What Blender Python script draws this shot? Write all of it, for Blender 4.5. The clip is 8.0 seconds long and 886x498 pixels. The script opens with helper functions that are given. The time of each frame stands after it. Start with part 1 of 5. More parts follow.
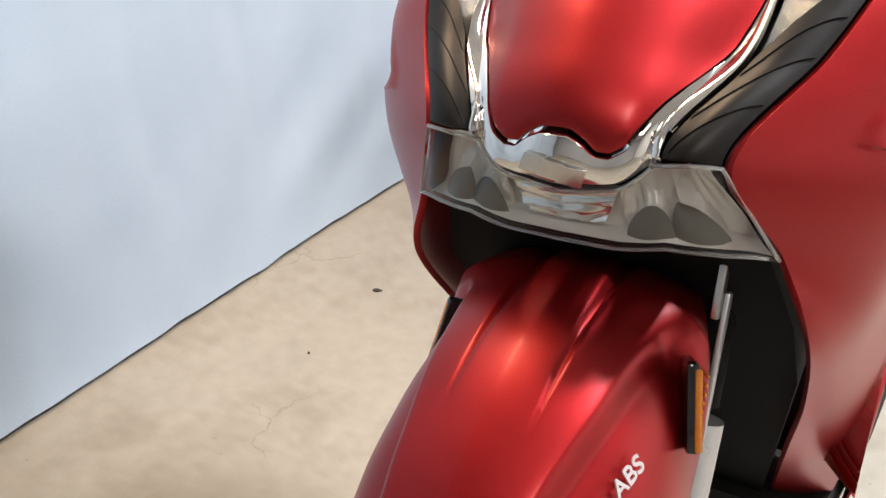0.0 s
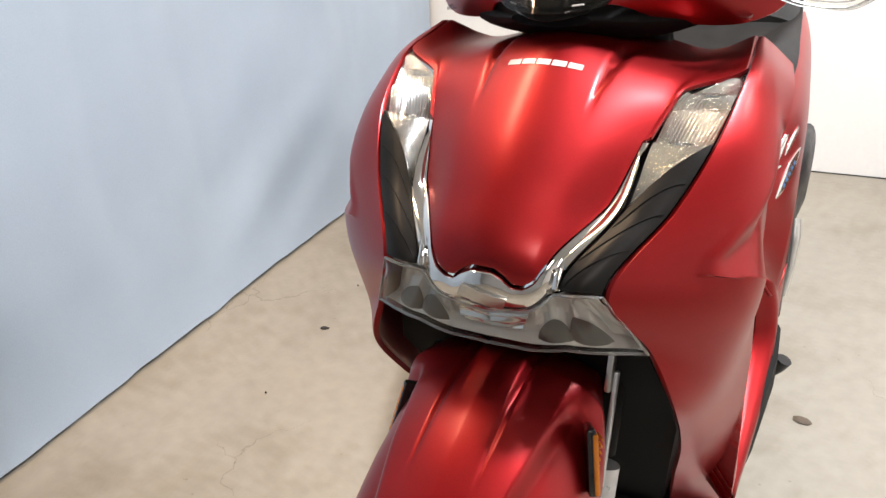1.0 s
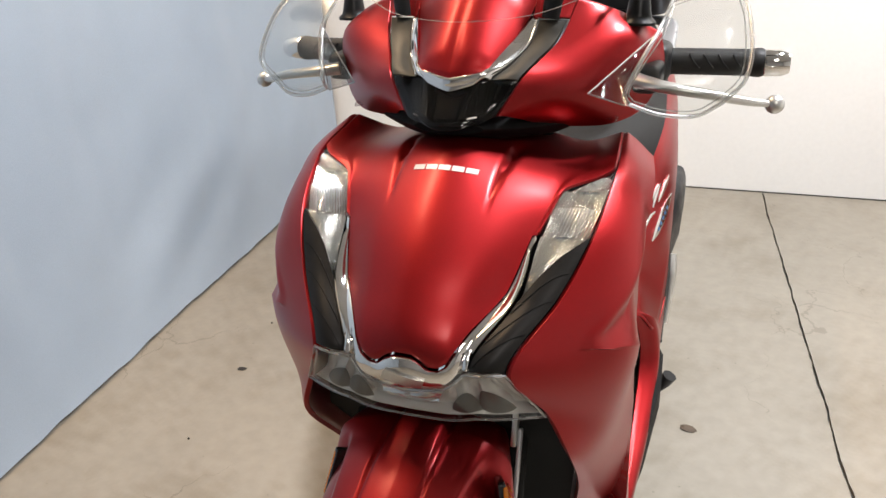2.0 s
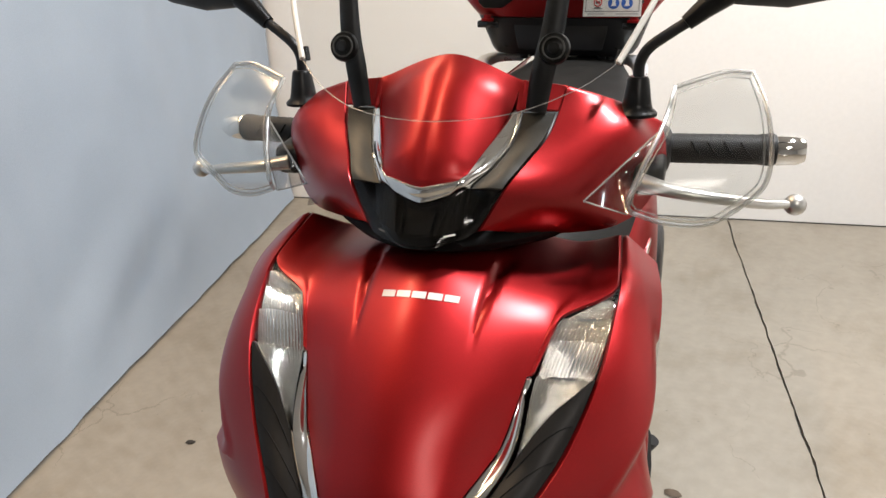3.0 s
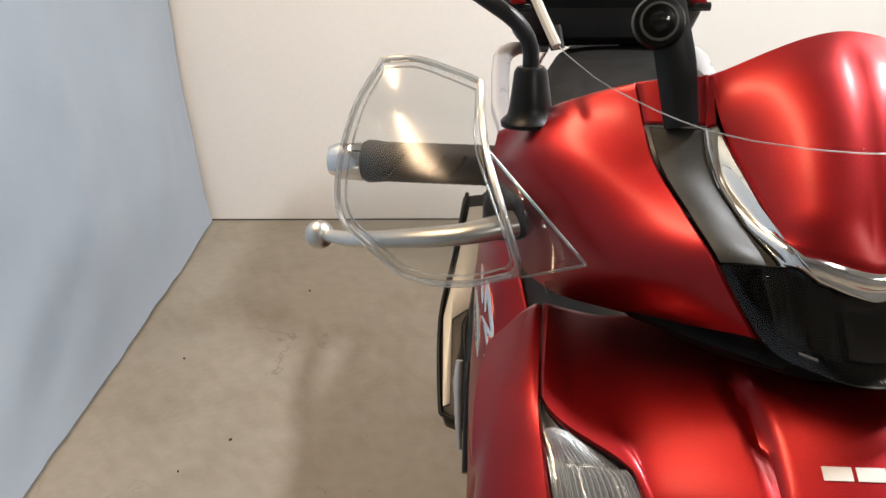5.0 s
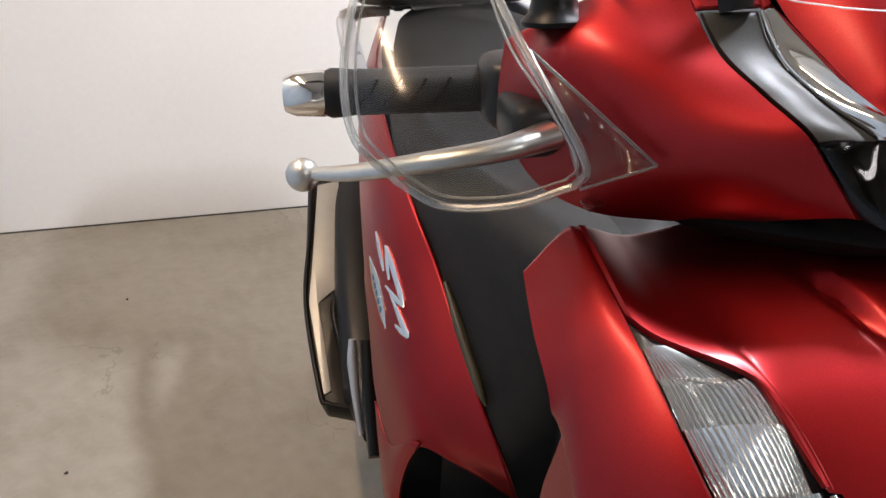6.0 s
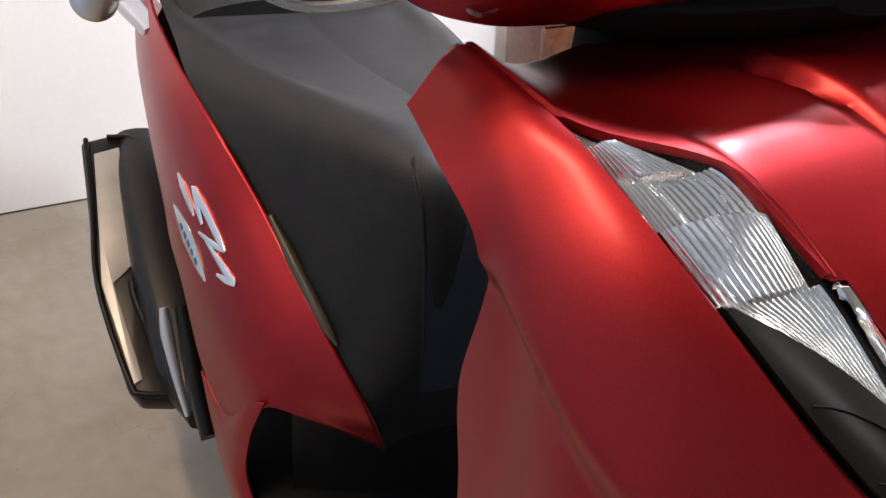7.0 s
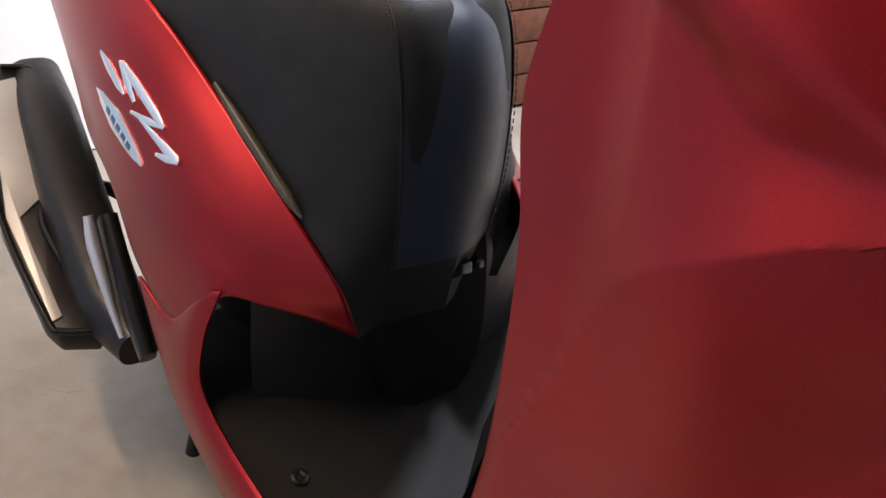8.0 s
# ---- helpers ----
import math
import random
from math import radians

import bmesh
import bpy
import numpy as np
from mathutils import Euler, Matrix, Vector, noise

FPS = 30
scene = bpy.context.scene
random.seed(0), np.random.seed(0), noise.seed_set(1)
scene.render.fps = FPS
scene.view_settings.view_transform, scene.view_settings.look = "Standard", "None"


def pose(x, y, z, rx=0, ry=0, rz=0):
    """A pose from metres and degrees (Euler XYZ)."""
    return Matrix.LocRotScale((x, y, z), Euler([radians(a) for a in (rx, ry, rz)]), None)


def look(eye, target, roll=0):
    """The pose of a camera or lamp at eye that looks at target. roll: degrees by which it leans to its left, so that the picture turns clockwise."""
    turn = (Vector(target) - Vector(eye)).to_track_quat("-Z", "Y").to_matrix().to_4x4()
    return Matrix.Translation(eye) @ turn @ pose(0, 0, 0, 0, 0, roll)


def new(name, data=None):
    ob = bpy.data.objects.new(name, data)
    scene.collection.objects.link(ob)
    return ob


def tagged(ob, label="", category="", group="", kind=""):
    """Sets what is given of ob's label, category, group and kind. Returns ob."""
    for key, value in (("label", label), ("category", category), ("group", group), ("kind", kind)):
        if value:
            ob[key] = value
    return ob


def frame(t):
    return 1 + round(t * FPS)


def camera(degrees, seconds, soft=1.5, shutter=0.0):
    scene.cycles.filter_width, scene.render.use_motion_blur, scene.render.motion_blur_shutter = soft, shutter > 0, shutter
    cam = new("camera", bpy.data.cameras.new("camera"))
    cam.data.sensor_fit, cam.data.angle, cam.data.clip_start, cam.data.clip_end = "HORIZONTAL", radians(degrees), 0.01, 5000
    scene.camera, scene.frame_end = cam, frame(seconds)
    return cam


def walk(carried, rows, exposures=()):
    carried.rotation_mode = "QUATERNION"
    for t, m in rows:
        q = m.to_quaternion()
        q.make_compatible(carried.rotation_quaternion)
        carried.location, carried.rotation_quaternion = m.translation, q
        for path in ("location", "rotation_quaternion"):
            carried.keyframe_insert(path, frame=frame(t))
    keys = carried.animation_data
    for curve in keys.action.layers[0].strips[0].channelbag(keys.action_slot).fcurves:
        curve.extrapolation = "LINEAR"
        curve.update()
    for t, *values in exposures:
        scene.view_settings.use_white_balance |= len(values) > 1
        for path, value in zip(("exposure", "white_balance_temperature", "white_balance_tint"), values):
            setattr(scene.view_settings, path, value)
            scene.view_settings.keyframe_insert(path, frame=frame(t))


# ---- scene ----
cam = camera(56.21, 8.0)
PATH = [
    (0.0, pose(0.2246, -0.6882, 1.0430, 63.84, 2.26, 31.02)),
    (0.5, pose(0.2759, -0.7328, 1.1061, 63.76, 2.40, 28.51)),
    (0.7, pose(0.2769, -0.7503, 1.1573, 63.56, 2.62, 27.45)),
    (1.0, pose(0.2803, -0.8106, 1.2242, 63.68, 2.34, 25.71)),
    (1.2, pose(0.2898, -0.8479, 1.2534, 63.62, 2.07, 24.37)),
    (1.5, pose(0.3065, -0.8868, 1.2988, 63.50, 2.02, 21.88)),
    (1.8, pose(0.3076, -0.8841, 1.3339, 63.40, 2.04, 19.73)),
    (2.0, pose(0.2988, -0.8774, 1.3650, 63.55, 1.99, 18.40)),
    (2.2, pose(0.2941, -0.8666, 1.3931, 63.55, 2.07, 17.40)),
    (3.3, pose(0.1720, -0.6204, 1.4204, 63.71, 1.88, 14.15)),
    (3.5, pose(0.1358, -0.5823, 1.4150, 63.65, 1.65, 14.00)),
    (4.0, pose(0.0082, -0.5299, 1.4193, 63.40, 2.09, 14.26)),
    (4.5, pose(-0.1225, -0.4801, 1.3891, 63.56, 1.46, 10.19)),
    (4.7, pose(-0.1623, -0.4317, 1.3609, 63.36, 1.20, 7.86)),
    (5.8, pose(-0.3409, -0.3053, 1.2735, 62.81, 0.25, -7.40)),
    (6.0, pose(-0.3764, -0.3097, 1.2538, 62.87, -0.58, -11.55)),
    (6.3, pose(-0.4060, -0.3141, 1.2308, 62.94, -1.11, -17.40)),
    (6.5, pose(-0.4116, -0.2901, 1.2033, 62.84, -1.16, -20.75)),
    (6.8, pose(-0.4075, -0.2492, 1.1615, 63.03, -1.51, -24.53)),
    (7.0, pose(-0.4041, -0.2305, 1.1231, 62.66, -0.91, -27.42)),
    (7.2, pose(-0.3998, -0.2235, 1.0839, 62.82, -1.25, -28.92)),
    (7.5, pose(-0.4214, -0.2082, 1.0405, 62.85, -0.73, -31.22)),
    (7.7, pose(-0.4404, -0.1963, 1.0187, 62.43, -1.01, -32.50)),
    (7.8, pose(-0.4506, -0.1898, 0.9958, 62.65, -1.00, -33.33)),
    (8.0, pose(-0.4664, -0.1901, 0.9590, 63.00, -1.32, -34.95)),
]
EXPOSURES = [(0.0, 0.58, 6450, 11), (1.5, 0.22, 6450, 11), (3.5, -0.06, 6650, 10), (4.5, -0.06, 6700, 10), (6.0, 0.00, 6200, 13), (7.0, 0.14, 6050, 15), (8.0, 0.34, 6000, 17)]
walk(cam, PATH, EXPOSURES)

# ---- world and lights ----
world = bpy.data.worlds.new("world")
scene.world = world
world.use_nodes = True
world.node_tree.nodes["Background"].inputs[0].default_value = (0.9, 0.95, 1.0, 1)
world.node_tree.nodes["Background"].inputs[1].default_value = 0.15


def area_lamp(name, eye, target, sx, sy, power, colour):
    data = bpy.data.lights.new(name, "AREA")
    data.shape, data.size, data.size_y, data.energy, data.color = "RECTANGLE", sx, sy, power, colour
    ob = new(name, data)
    ob.matrix_world = look(eye, target)
    return ob


# ceiling lamps and added fill lamps: x, y, size across and along, power, colour
LAMP_Z = 2.84
LAMPS = [
    (-0.98, 0.62, 0.05, 1.60, 41, (1.0, 0.70, 0.43)),
    (0.92, 0.64, 0.13, 0.28, 100, (0.93, 0.95, 1.0)),
    # these last two are unseen fill, added to lift the wall and front
    (1.7, 1.5, 0.30, 0.8, 40, (1.0, 0.97, 0.95)),
    (1.0, -2.1, 0.40, 1.2, 26, (1.0, 0.93, 0.86)),
]
for lx, ly, lw, ll, power, tone in LAMPS:
    area_lamp("room_and_fill_light", (lx, ly, LAMP_Z), (lx, ly, 0), lw, ll, power, tone)


# ---- materials ----
def material(name, base, rough=0.5, metal=0.0, coat=0.0, spec=0.5):
    m = bpy.data.materials.new(name)
    m.use_nodes = True
    p = m.node_tree.nodes["Principled BSDF"]
    p.inputs["Base Color"].default_value = (*base, 1)
    p.inputs["Roughness"].default_value = rough
    p.inputs["Metallic"].default_value = metal
    p.inputs["Coat Weight"].default_value = coat
    p.inputs["Specular IOR Level"].default_value = spec
    return m


def nodes_of(m):
    return m.node_tree.nodes, m.node_tree.links, m.node_tree.nodes["Principled BSDF"]


def grain(m, scale, amount, bump=0.0, distance=0.001, rough=0.0, detail=6.0, second=0.0):
    """Break up a colour (and its gloss and relief) with noise at two sizes."""
    nodes, links, p = nodes_of(m)
    tc = nodes.new("ShaderNodeTexCoord")
    n1 = nodes.new("ShaderNodeTexNoise")
    n1.inputs["Scale"].default_value, n1.inputs["Detail"].default_value = scale, detail
    links.new(tc.outputs["Object"], n1.inputs["Vector"])
    n2 = nodes.new("ShaderNodeTexNoise")
    n2.inputs["Scale"].default_value, n2.inputs["Detail"].default_value = second or scale * 0.08, 3.0
    links.new(tc.outputs["Object"], n2.inputs["Vector"])
    add = nodes.new("ShaderNodeMath")
    add.operation = "ADD"
    links.new(n1.outputs["Fac"], add.inputs[0])
    links.new(n2.outputs["Fac"], add.inputs[1])
    ramp = nodes.new("ShaderNodeMapRange")
    ramp.inputs["From Min"].default_value, ramp.inputs["From Max"].default_value = 0.6, 1.4
    ramp.inputs["To Min"].default_value, ramp.inputs["To Max"].default_value = 1 - amount, 1 + amount
    links.new(add.outputs[0], ramp.inputs["Value"])
    mul = nodes.new("ShaderNodeMix")
    mul.data_type, mul.blend_type = "RGBA", "MULTIPLY"
    mul.inputs["Factor"].default_value = 1.0
    mul.inputs["A"].default_value = p.inputs["Base Color"].default_value
    links.new(ramp.outputs[0], mul.inputs["B"])
    links.new(mul.outputs["Result"], p.inputs["Base Color"])
    if rough:
        r = nodes.new("ShaderNodeMapRange")
        base = p.inputs["Roughness"].default_value
        r.inputs["From Min"].default_value, r.inputs["From Max"].default_value = 0.3, 0.7
        r.inputs["To Min"].default_value, r.inputs["To Max"].default_value = max(0.02, base - rough), base + rough
        links.new(n2.outputs["Fac"], r.inputs["Value"])
        links.new(r.outputs[0], p.inputs["Roughness"])
    if bump:
        b = nodes.new("ShaderNodeBump")
        b.inputs["Strength"].default_value, b.inputs["Distance"].default_value = bump, distance
        links.new(n1.outputs["Fac"], b.inputs["Height"])
        links.new(b.outputs["Normal"], p.inputs["Normal"])
    return m


def clear(name, tint, gloss=0.06, sheen=0.5, base=0.025, bend=5.0):
    """Thin clear plastic: see-through, with a mirror-like sheen at grazing angles."""
    m = bpy.data.materials.new(name)
    m.use_nodes = True
    nodes, links = m.node_tree.nodes, m.node_tree.links
    nodes.remove(nodes["Principled BSDF"])
    t, g, f, mix = (nodes.new(k) for k in ("ShaderNodeBsdfTransparent", "ShaderNodeBsdfGlossy", "ShaderNodeLayerWeight", "ShaderNodeMixShader"))
    power, scale = nodes.new("ShaderNodeMath"), nodes.new("ShaderNodeMath")
    power.operation, scale.operation = "POWER", "MULTIPLY_ADD"
    t.inputs["Color"].default_value = (*tint, 1)
    g.inputs["Roughness"].default_value = gloss
    power.inputs[1].default_value = bend
    scale.inputs[1].default_value, scale.inputs[2].default_value = sheen, base
    links.new(f.outputs["Facing"], power.inputs[0])
    links.new(power.outputs[0], scale.inputs[0])
    links.new(scale.outputs[0], mix.inputs[0])
    links.new(t.outputs[0], mix.inputs[1])
    links.new(g.outputs[0], mix.inputs[2])
    links.new(mix.outputs[0], nodes["Material Output"].inputs[0])
    return m


RED = grain(material("red_metallic_paint", (0.292, 0.0052, 0.0068), 0.42, 0.87, 0.42), 1100, 0.24, 0.10, 0.0003, 0.03, 2.0, 6)
RED.node_tree.nodes["Principled BSDF"].inputs["Coat Roughness"].default_value = 0.26
CHROME = grain(material("chrome", (0.82, 0.81, 0.79), 0.07, 1.0), 40, 0.03, 0, 0, 0.03)
BLACK = grain(material("black_plastic", (0.008, 0.008, 0.009), 0.42, 0, 0, 0.35), 500, 0.25, 0.15, 0.0004, 0.08)
GLOSSBLACK = grain(material("gloss_black_plastic", (0.012, 0.012, 0.012), 0.12, 0, 0.3), 300, 0.15, 0, 0, 0.05)
SMOKEPANEL = grain(material("smoked_grey_panel", (0.011, 0.010, 0.009), 0.36, 0.0, 0.0, 0.16), 300, 0.2, 0, 0, 0.05)
RUBBER = grain(material("black_rubber", (0.009, 0.009, 0.009), 0.55, 0, 0, 0.3), 300, 0.3, 0.12, 0.0005, 0.08)
VINYL = grain(material("black_seat_vinyl", (0.0135, 0.0135, 0.0132), 0.54, 0, 0, 0.21), 420, 0.40, 0.45, 0.0006, 0.03)
SILVER = grain(material("silver_paint", (0.55, 0.56, 0.58), 0.32, 0.6), 300, 0.06, 0, 0, 0.05)
STEEL = grain(material("brushed_steel", (0.60, 0.595, 0.57), 0.36, 1.0), 200, 0.08, 0.05, 0.0003, 0.06)
REFLECTOR = grain(material("lamp_reflector", (0.92, 0.92, 0.91), 0.12, 1.0), 60, 0.05, 0, 0, 0.04)
BOOT = grain(material("black_boot_rubber", (0.006, 0.006, 0.006), 0.34, 0, 0, 0.22), 300, 0.3, 0.2, 0.0005, 0.06)
LAMPGREY = grain(material("lamp_housing_grey", (0.62, 0.61, 0.59), 0.30, 0.25), 120, 0.1, 0, 0, 0.08)
AMBER = grain(material("amber_reflector", (0.55, 0.17, 0.01), 0.15, 0, 0.5), 800, 0.3, 0.5, 0.0006)
INLAY = grain(material("grained_dark_grey_inlay", (0.026, 0.0245, 0.020), 0.45, 0, 0, 0.35), 700, 0.35, 0.15, 0.0004, 0.06)
WHITEPRINT = grain(material("white_print", (0.62, 0.60, 0.56), 0.4), 200, 0.06)
CHAMPAGNE = grain(material("champagne_metallic_paint", (0.46, 0.46, 0.43), 0.40, 0.3), 500, 0.08, 0.1, 0.0003, 0.06)
SCREEN = clear("clear_screen_acrylic", (0.955, 0.96, 0.955), 0.08, 0.12, 0.0)
EDGE = clear("polished_acrylic_edge", (0.84, 0.85, 0.84), 0.30, 0.5, 0.26)
CLEAR = clear("clear_acrylic", (0.93, 0.935, 0.93), 0.16, 0.62, 0.022, 3.0)
SMOKY = clear("smoky_acrylic", (0.80, 0.79, 0.79), 0.08, 0.5, 0.05, 3.0)
LENS = clear("clear_lamp_lens", (0.93, 0.93, 0.92), 0.02, 0.5, 0.03)
SMOKE = clear("smoked_lamp_lens", (0.42, 0.41, 0.40), 0.03, 0.5, 0.035)
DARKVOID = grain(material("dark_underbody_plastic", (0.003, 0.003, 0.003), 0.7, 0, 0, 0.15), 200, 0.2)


# ---- mesh helpers ----
def part(name, bm, mat, parent=None, label="", smooth=True):
    mesh = bpy.data.meshes.new(name)
    bmesh.ops.recalc_face_normals(bm, faces=bm.faces)
    for f in bm.faces:
        f.smooth = smooth
    bm.to_mesh(mesh)
    bm.free()
    if smooth:
        mesh.set_sharp_from_angle(angle=radians(38))
    for m in (mat if isinstance(mat, (list, tuple)) else [mat]):
        mesh.materials.append(m)
    ob = new(name, mesh)
    if parent is not None:
        ob.parent = parent
    if label:
        tagged(ob, label)
    return ob


def spline(ps, t):
    """Catmull-Rom through ps at t in 0..len-1."""
    n = len(ps) - 1
    i = min(max(int(math.floor(t)), 0), n - 1)
    f = t - i
    p1, p2 = Vector(ps[i]), Vector(ps[i + 1])
    p0 = Vector(ps[i - 1]) if i else p1 * 2 - p2
    p3 = Vector(ps[i + 2]) if i + 2 <= n else p2 * 2 - p1
    return 0.5 * (2 * p1 + (p2 - p0) * f + (2 * p0 - 5 * p1 + 4 * p2 - p3) * f * f + (3 * p1 - p0 - 3 * p2 + p3) * f ** 3)


def lerps(pairs, v):
    """A piecewise line through (v, value) pairs."""
    if v <= pairs[0][0]:
        return pairs[0][1]
    for (a, x), (b, y) in zip(pairs, pairs[1:]):
        if v <= b:
            return x + (y - x) * (v - a) / (b - a)
    return pairs[-1][1]


def curved(pairs, v):
    """A smooth curve through (v, value) pairs."""
    v = min(max(v, pairs[0][0]), pairs[-1][0])
    for k, ((a, x), (b, y)) in enumerate(zip(pairs, pairs[1:])):
        if v <= b:
            m0 = (y - pairs[k - 1][1]) / (b - pairs[k - 1][0]) if k else (y - x) / (b - a)
            m1 = (pairs[k + 2][1] - x) / (pairs[k + 2][0] - a) if k + 2 < len(pairs) else (y - x) / (b - a)
            t, h = (v - a) / (b - a), b - a
            return x * (1 + 2 * t) * (1 - t) ** 2 + m0 * h * t * (1 - t) ** 2 + y * t * t * (3 - 2 * t) + m1 * h * t * t * (t - 1)
    return pairs[-1][1]


def smoothstep(a, b, x):
    t = min(max((x - a) / (b - a), 0), 1)
    return t * t * (3 - 2 * t)


class Skin:
    """A smooth lofted half-shell, mirrored over x = 0. Rows run from top to bottom, points from the middle outwards."""

    def __init__(self, dent=None):
        self.rows, self.dent, self.flip = [], dent, False

    def row(self, *points):
        self.rows.append([Vector(p) for p in points])

    def orient(self):
        """Lets normals point to the front."""
        self.flip = self.normal(0.5, len(self.rows) * 0.4).y > 0

    def raw(self, u, v):
        a = abs(u)
        col = []
        n = len(self.rows)
        i = min(max(int(math.floor(v)), 0), n - 2)
        for k in (i - 1, i, i + 1, i + 2):
            k = min(max(k, 0), n - 1)
            r = self.rows[k]
            mirror = [Vector((-r[1].x, r[1].y, r[1].z))] + r
            col.append(spline(mirror, min(a, len(r) - 1) + 1))
        f = v - i
        p0, p1, p2, p3 = col
        if i == 0:
            p0 = p1 * 2 - p2
        if i + 2 > n - 1:
            p3 = p2 * 2 - p1
        p = 0.5 * (2 * p1 + (p2 - p0) * f + (2 * p0 - 5 * p1 + 4 * p2 - p3) * f * f + (3 * p1 - p0 - 3 * p2 + p3) * f ** 3)
        if u < 0:
            p.x = -p.x
        return p

    def normal(self, u, v):
        e = 0.02
        a = self.raw(u + e, v) - self.raw(u - e, v)
        b = self.raw(u, v + e) - self.raw(u, v - e)
        n = b.cross(a)
        if n.length < 1e-9:
            return Vector((0, -1, 0))
        return -n.normalized() if self.flip else n.normalized()

    def at(self, u, v, off=0.0):
        p = self.raw(u, v)
        n = self.normal(u, v)
        if self.dent:
            off = off + self.dent(u, v, p)
        return p + n * off

    def panel(self, vs, ua, ub, nu, thick=0.003, off=0.0, roll=0.0015, mirror=False, ribs=None):
        """A closed shell panel: across from ua(v) to ub(v), along the stations vs, with rolled edges."""
        bm = bmesh.new()
        outer, inner = [], []
        ss = [0.0] + [0.012] + [k / nu for k in range(1, nu)] + [0.988] + [1.0]
        vl = [vs[0], vs[0] + 0.012 * (vs[-1] - vs[0])] + list(vs[1:-1]) + [vs[-1] - 0.012 * (vs[-1] - vs[0]), vs[-1]]
        for j, v in enumerate(vl):
            ro, ri = [], []
            for i, s in enumerate(ss):
                border = j in (0, len(vl) - 1) or i in (0, len(ss) - 1)
                vv = v(s) if callable(v) else v
                a, b = ua(vv), ub(vv)
                u = a + (b - a) * s
                o = off - (roll if border else 0) + (ribs(s, vv) if ribs else 0)
                p, q = self.at(u, vv, o), self.at(u, vv, off - thick - roll)
                if mirror:
                    p.x, q.x = -p.x, -q.x
                ro.append(bm.verts.new(p))
                ri.append(bm.verts.new(q))
            outer.append(ro)
            inner.append(ri)
        nj, ni = len(outer), len(outer[0])
        for g in (outer, inner):
            for j in range(nj - 1):
                for i in range(ni - 1):
                    bm.faces.new((g[j][i], g[j][i + 1], g[j + 1][i + 1], g[j + 1][i]))
        ring = [(0, i) for i in range(ni)] + [(j, ni - 1) for j in range(1, nj)] + [(nj - 1, i) for i in range(ni - 2, -1, -1)] + [(j, 0) for j in range(nj - 2, 0, -1)]
        for (a, b), (c, d) in zip(ring, ring[1:] + ring[:1]):
            bm.faces.new((outer[a][b], outer[c][d], inner[c][d], inner[a][b]))
        bmesh.ops.remove_doubles(bm, verts=bm.verts, dist=1e-6)
        return bm


def span(a, b, n):
    return [a + (b - a) * k / n for k in range(n + 1)]


def tube(points, radii, sides=12, smooth_steps=0, cap=True, squash=1.0):
    """A tube along points, with a radius for each (or one for all)."""
    pts = [Vector(p) for p in points]
    rr = list(radii) if isinstance(radii, (list, tuple)) else [radii] * len(pts)
    if smooth_steps:
        n = (len(pts) - 1) * smooth_steps
        ts = [k / smooth_steps for k in range(n + 1)]
        rr = [lerps(list(enumerate(rr)), t) for t in ts]
        pts = [spline(pts, t) for t in ts]
    bm = bmesh.new()
    rings, side = [], None
    for i, p in enumerate(pts):
        d = (pts[min(i + 1, len(pts) - 1)] - pts[max(i - 1, 0)]).normalized()
        if side is None:
            side = d.cross(Vector((0, 0, 1)) if abs(d.z) < 0.9 else Vector((0, 1, 0))).normalized()
        side = (side - d * side.dot(d)).normalized()
        up = d.cross(side)
        rings.append([bm.verts.new(p + (side * math.cos(a) + up * math.sin(a) * squash) * rr[i]) for a in (2 * math.pi * k / sides for k in range(sides))])
    for r, s in zip(rings, rings[1:]):
        for k in range(sides):
            bm.faces.new((r[k], r[(k + 1) % sides], s[(k + 1) % sides], s[k]))
    if cap:
        bm.faces.new(rings[0][::-1])
        bm.faces.new(rings[-1])
    return bm


def lathe(profile, origin, axis, sides=24):
    """A turned body: profile of (along, radius) round an axis from origin."""
    axis = Vector(axis).normalized()
    pts = [Vector(origin) + axis * a for a, r in profile]
    d = axis
    side = d.cross(Vector((0, 0, 1)) if abs(d.z) < 0.9 else Vector((0, 1, 0))).normalized()
    up = d.cross(side)
    bm = bmesh.new()
    rings = [[bm.verts.new(p + (side * math.cos(a) + up * math.sin(a)) * max(r, 1e-4)) for a in (2 * math.pi * k / sides for k in range(sides))] for p, (_, r) in zip(pts, profile)]
    for r, s in zip(rings, rings[1:]):
        for k in range(sides):
            bm.faces.new((r[k], r[(k + 1) % sides], s[(k + 1) % sides], s[k]))
    bm.faces.new(rings[0][::-1])
    bm.faces.new(rings[-1])
    return bm


def box(size, at=(0, 0, 0), bevel=0.0, segments=2, turn=None):
    bm = bmesh.new()
    bmesh.ops.create_cube(bm, size=1)
    bmesh.ops.scale(bm, vec=size, verts=bm.verts)
    if bevel:
        bmesh.ops.bevel(bm, geom=bm.edges[:], offset=bevel, segments=segments, affect="EDGES", profile=0.5)
    if turn is not None:
        bmesh.ops.transform(bm, matrix=turn, verts=bm.verts)
    bmesh.ops.translate(bm, vec=at, verts=bm.verts)
    return bm


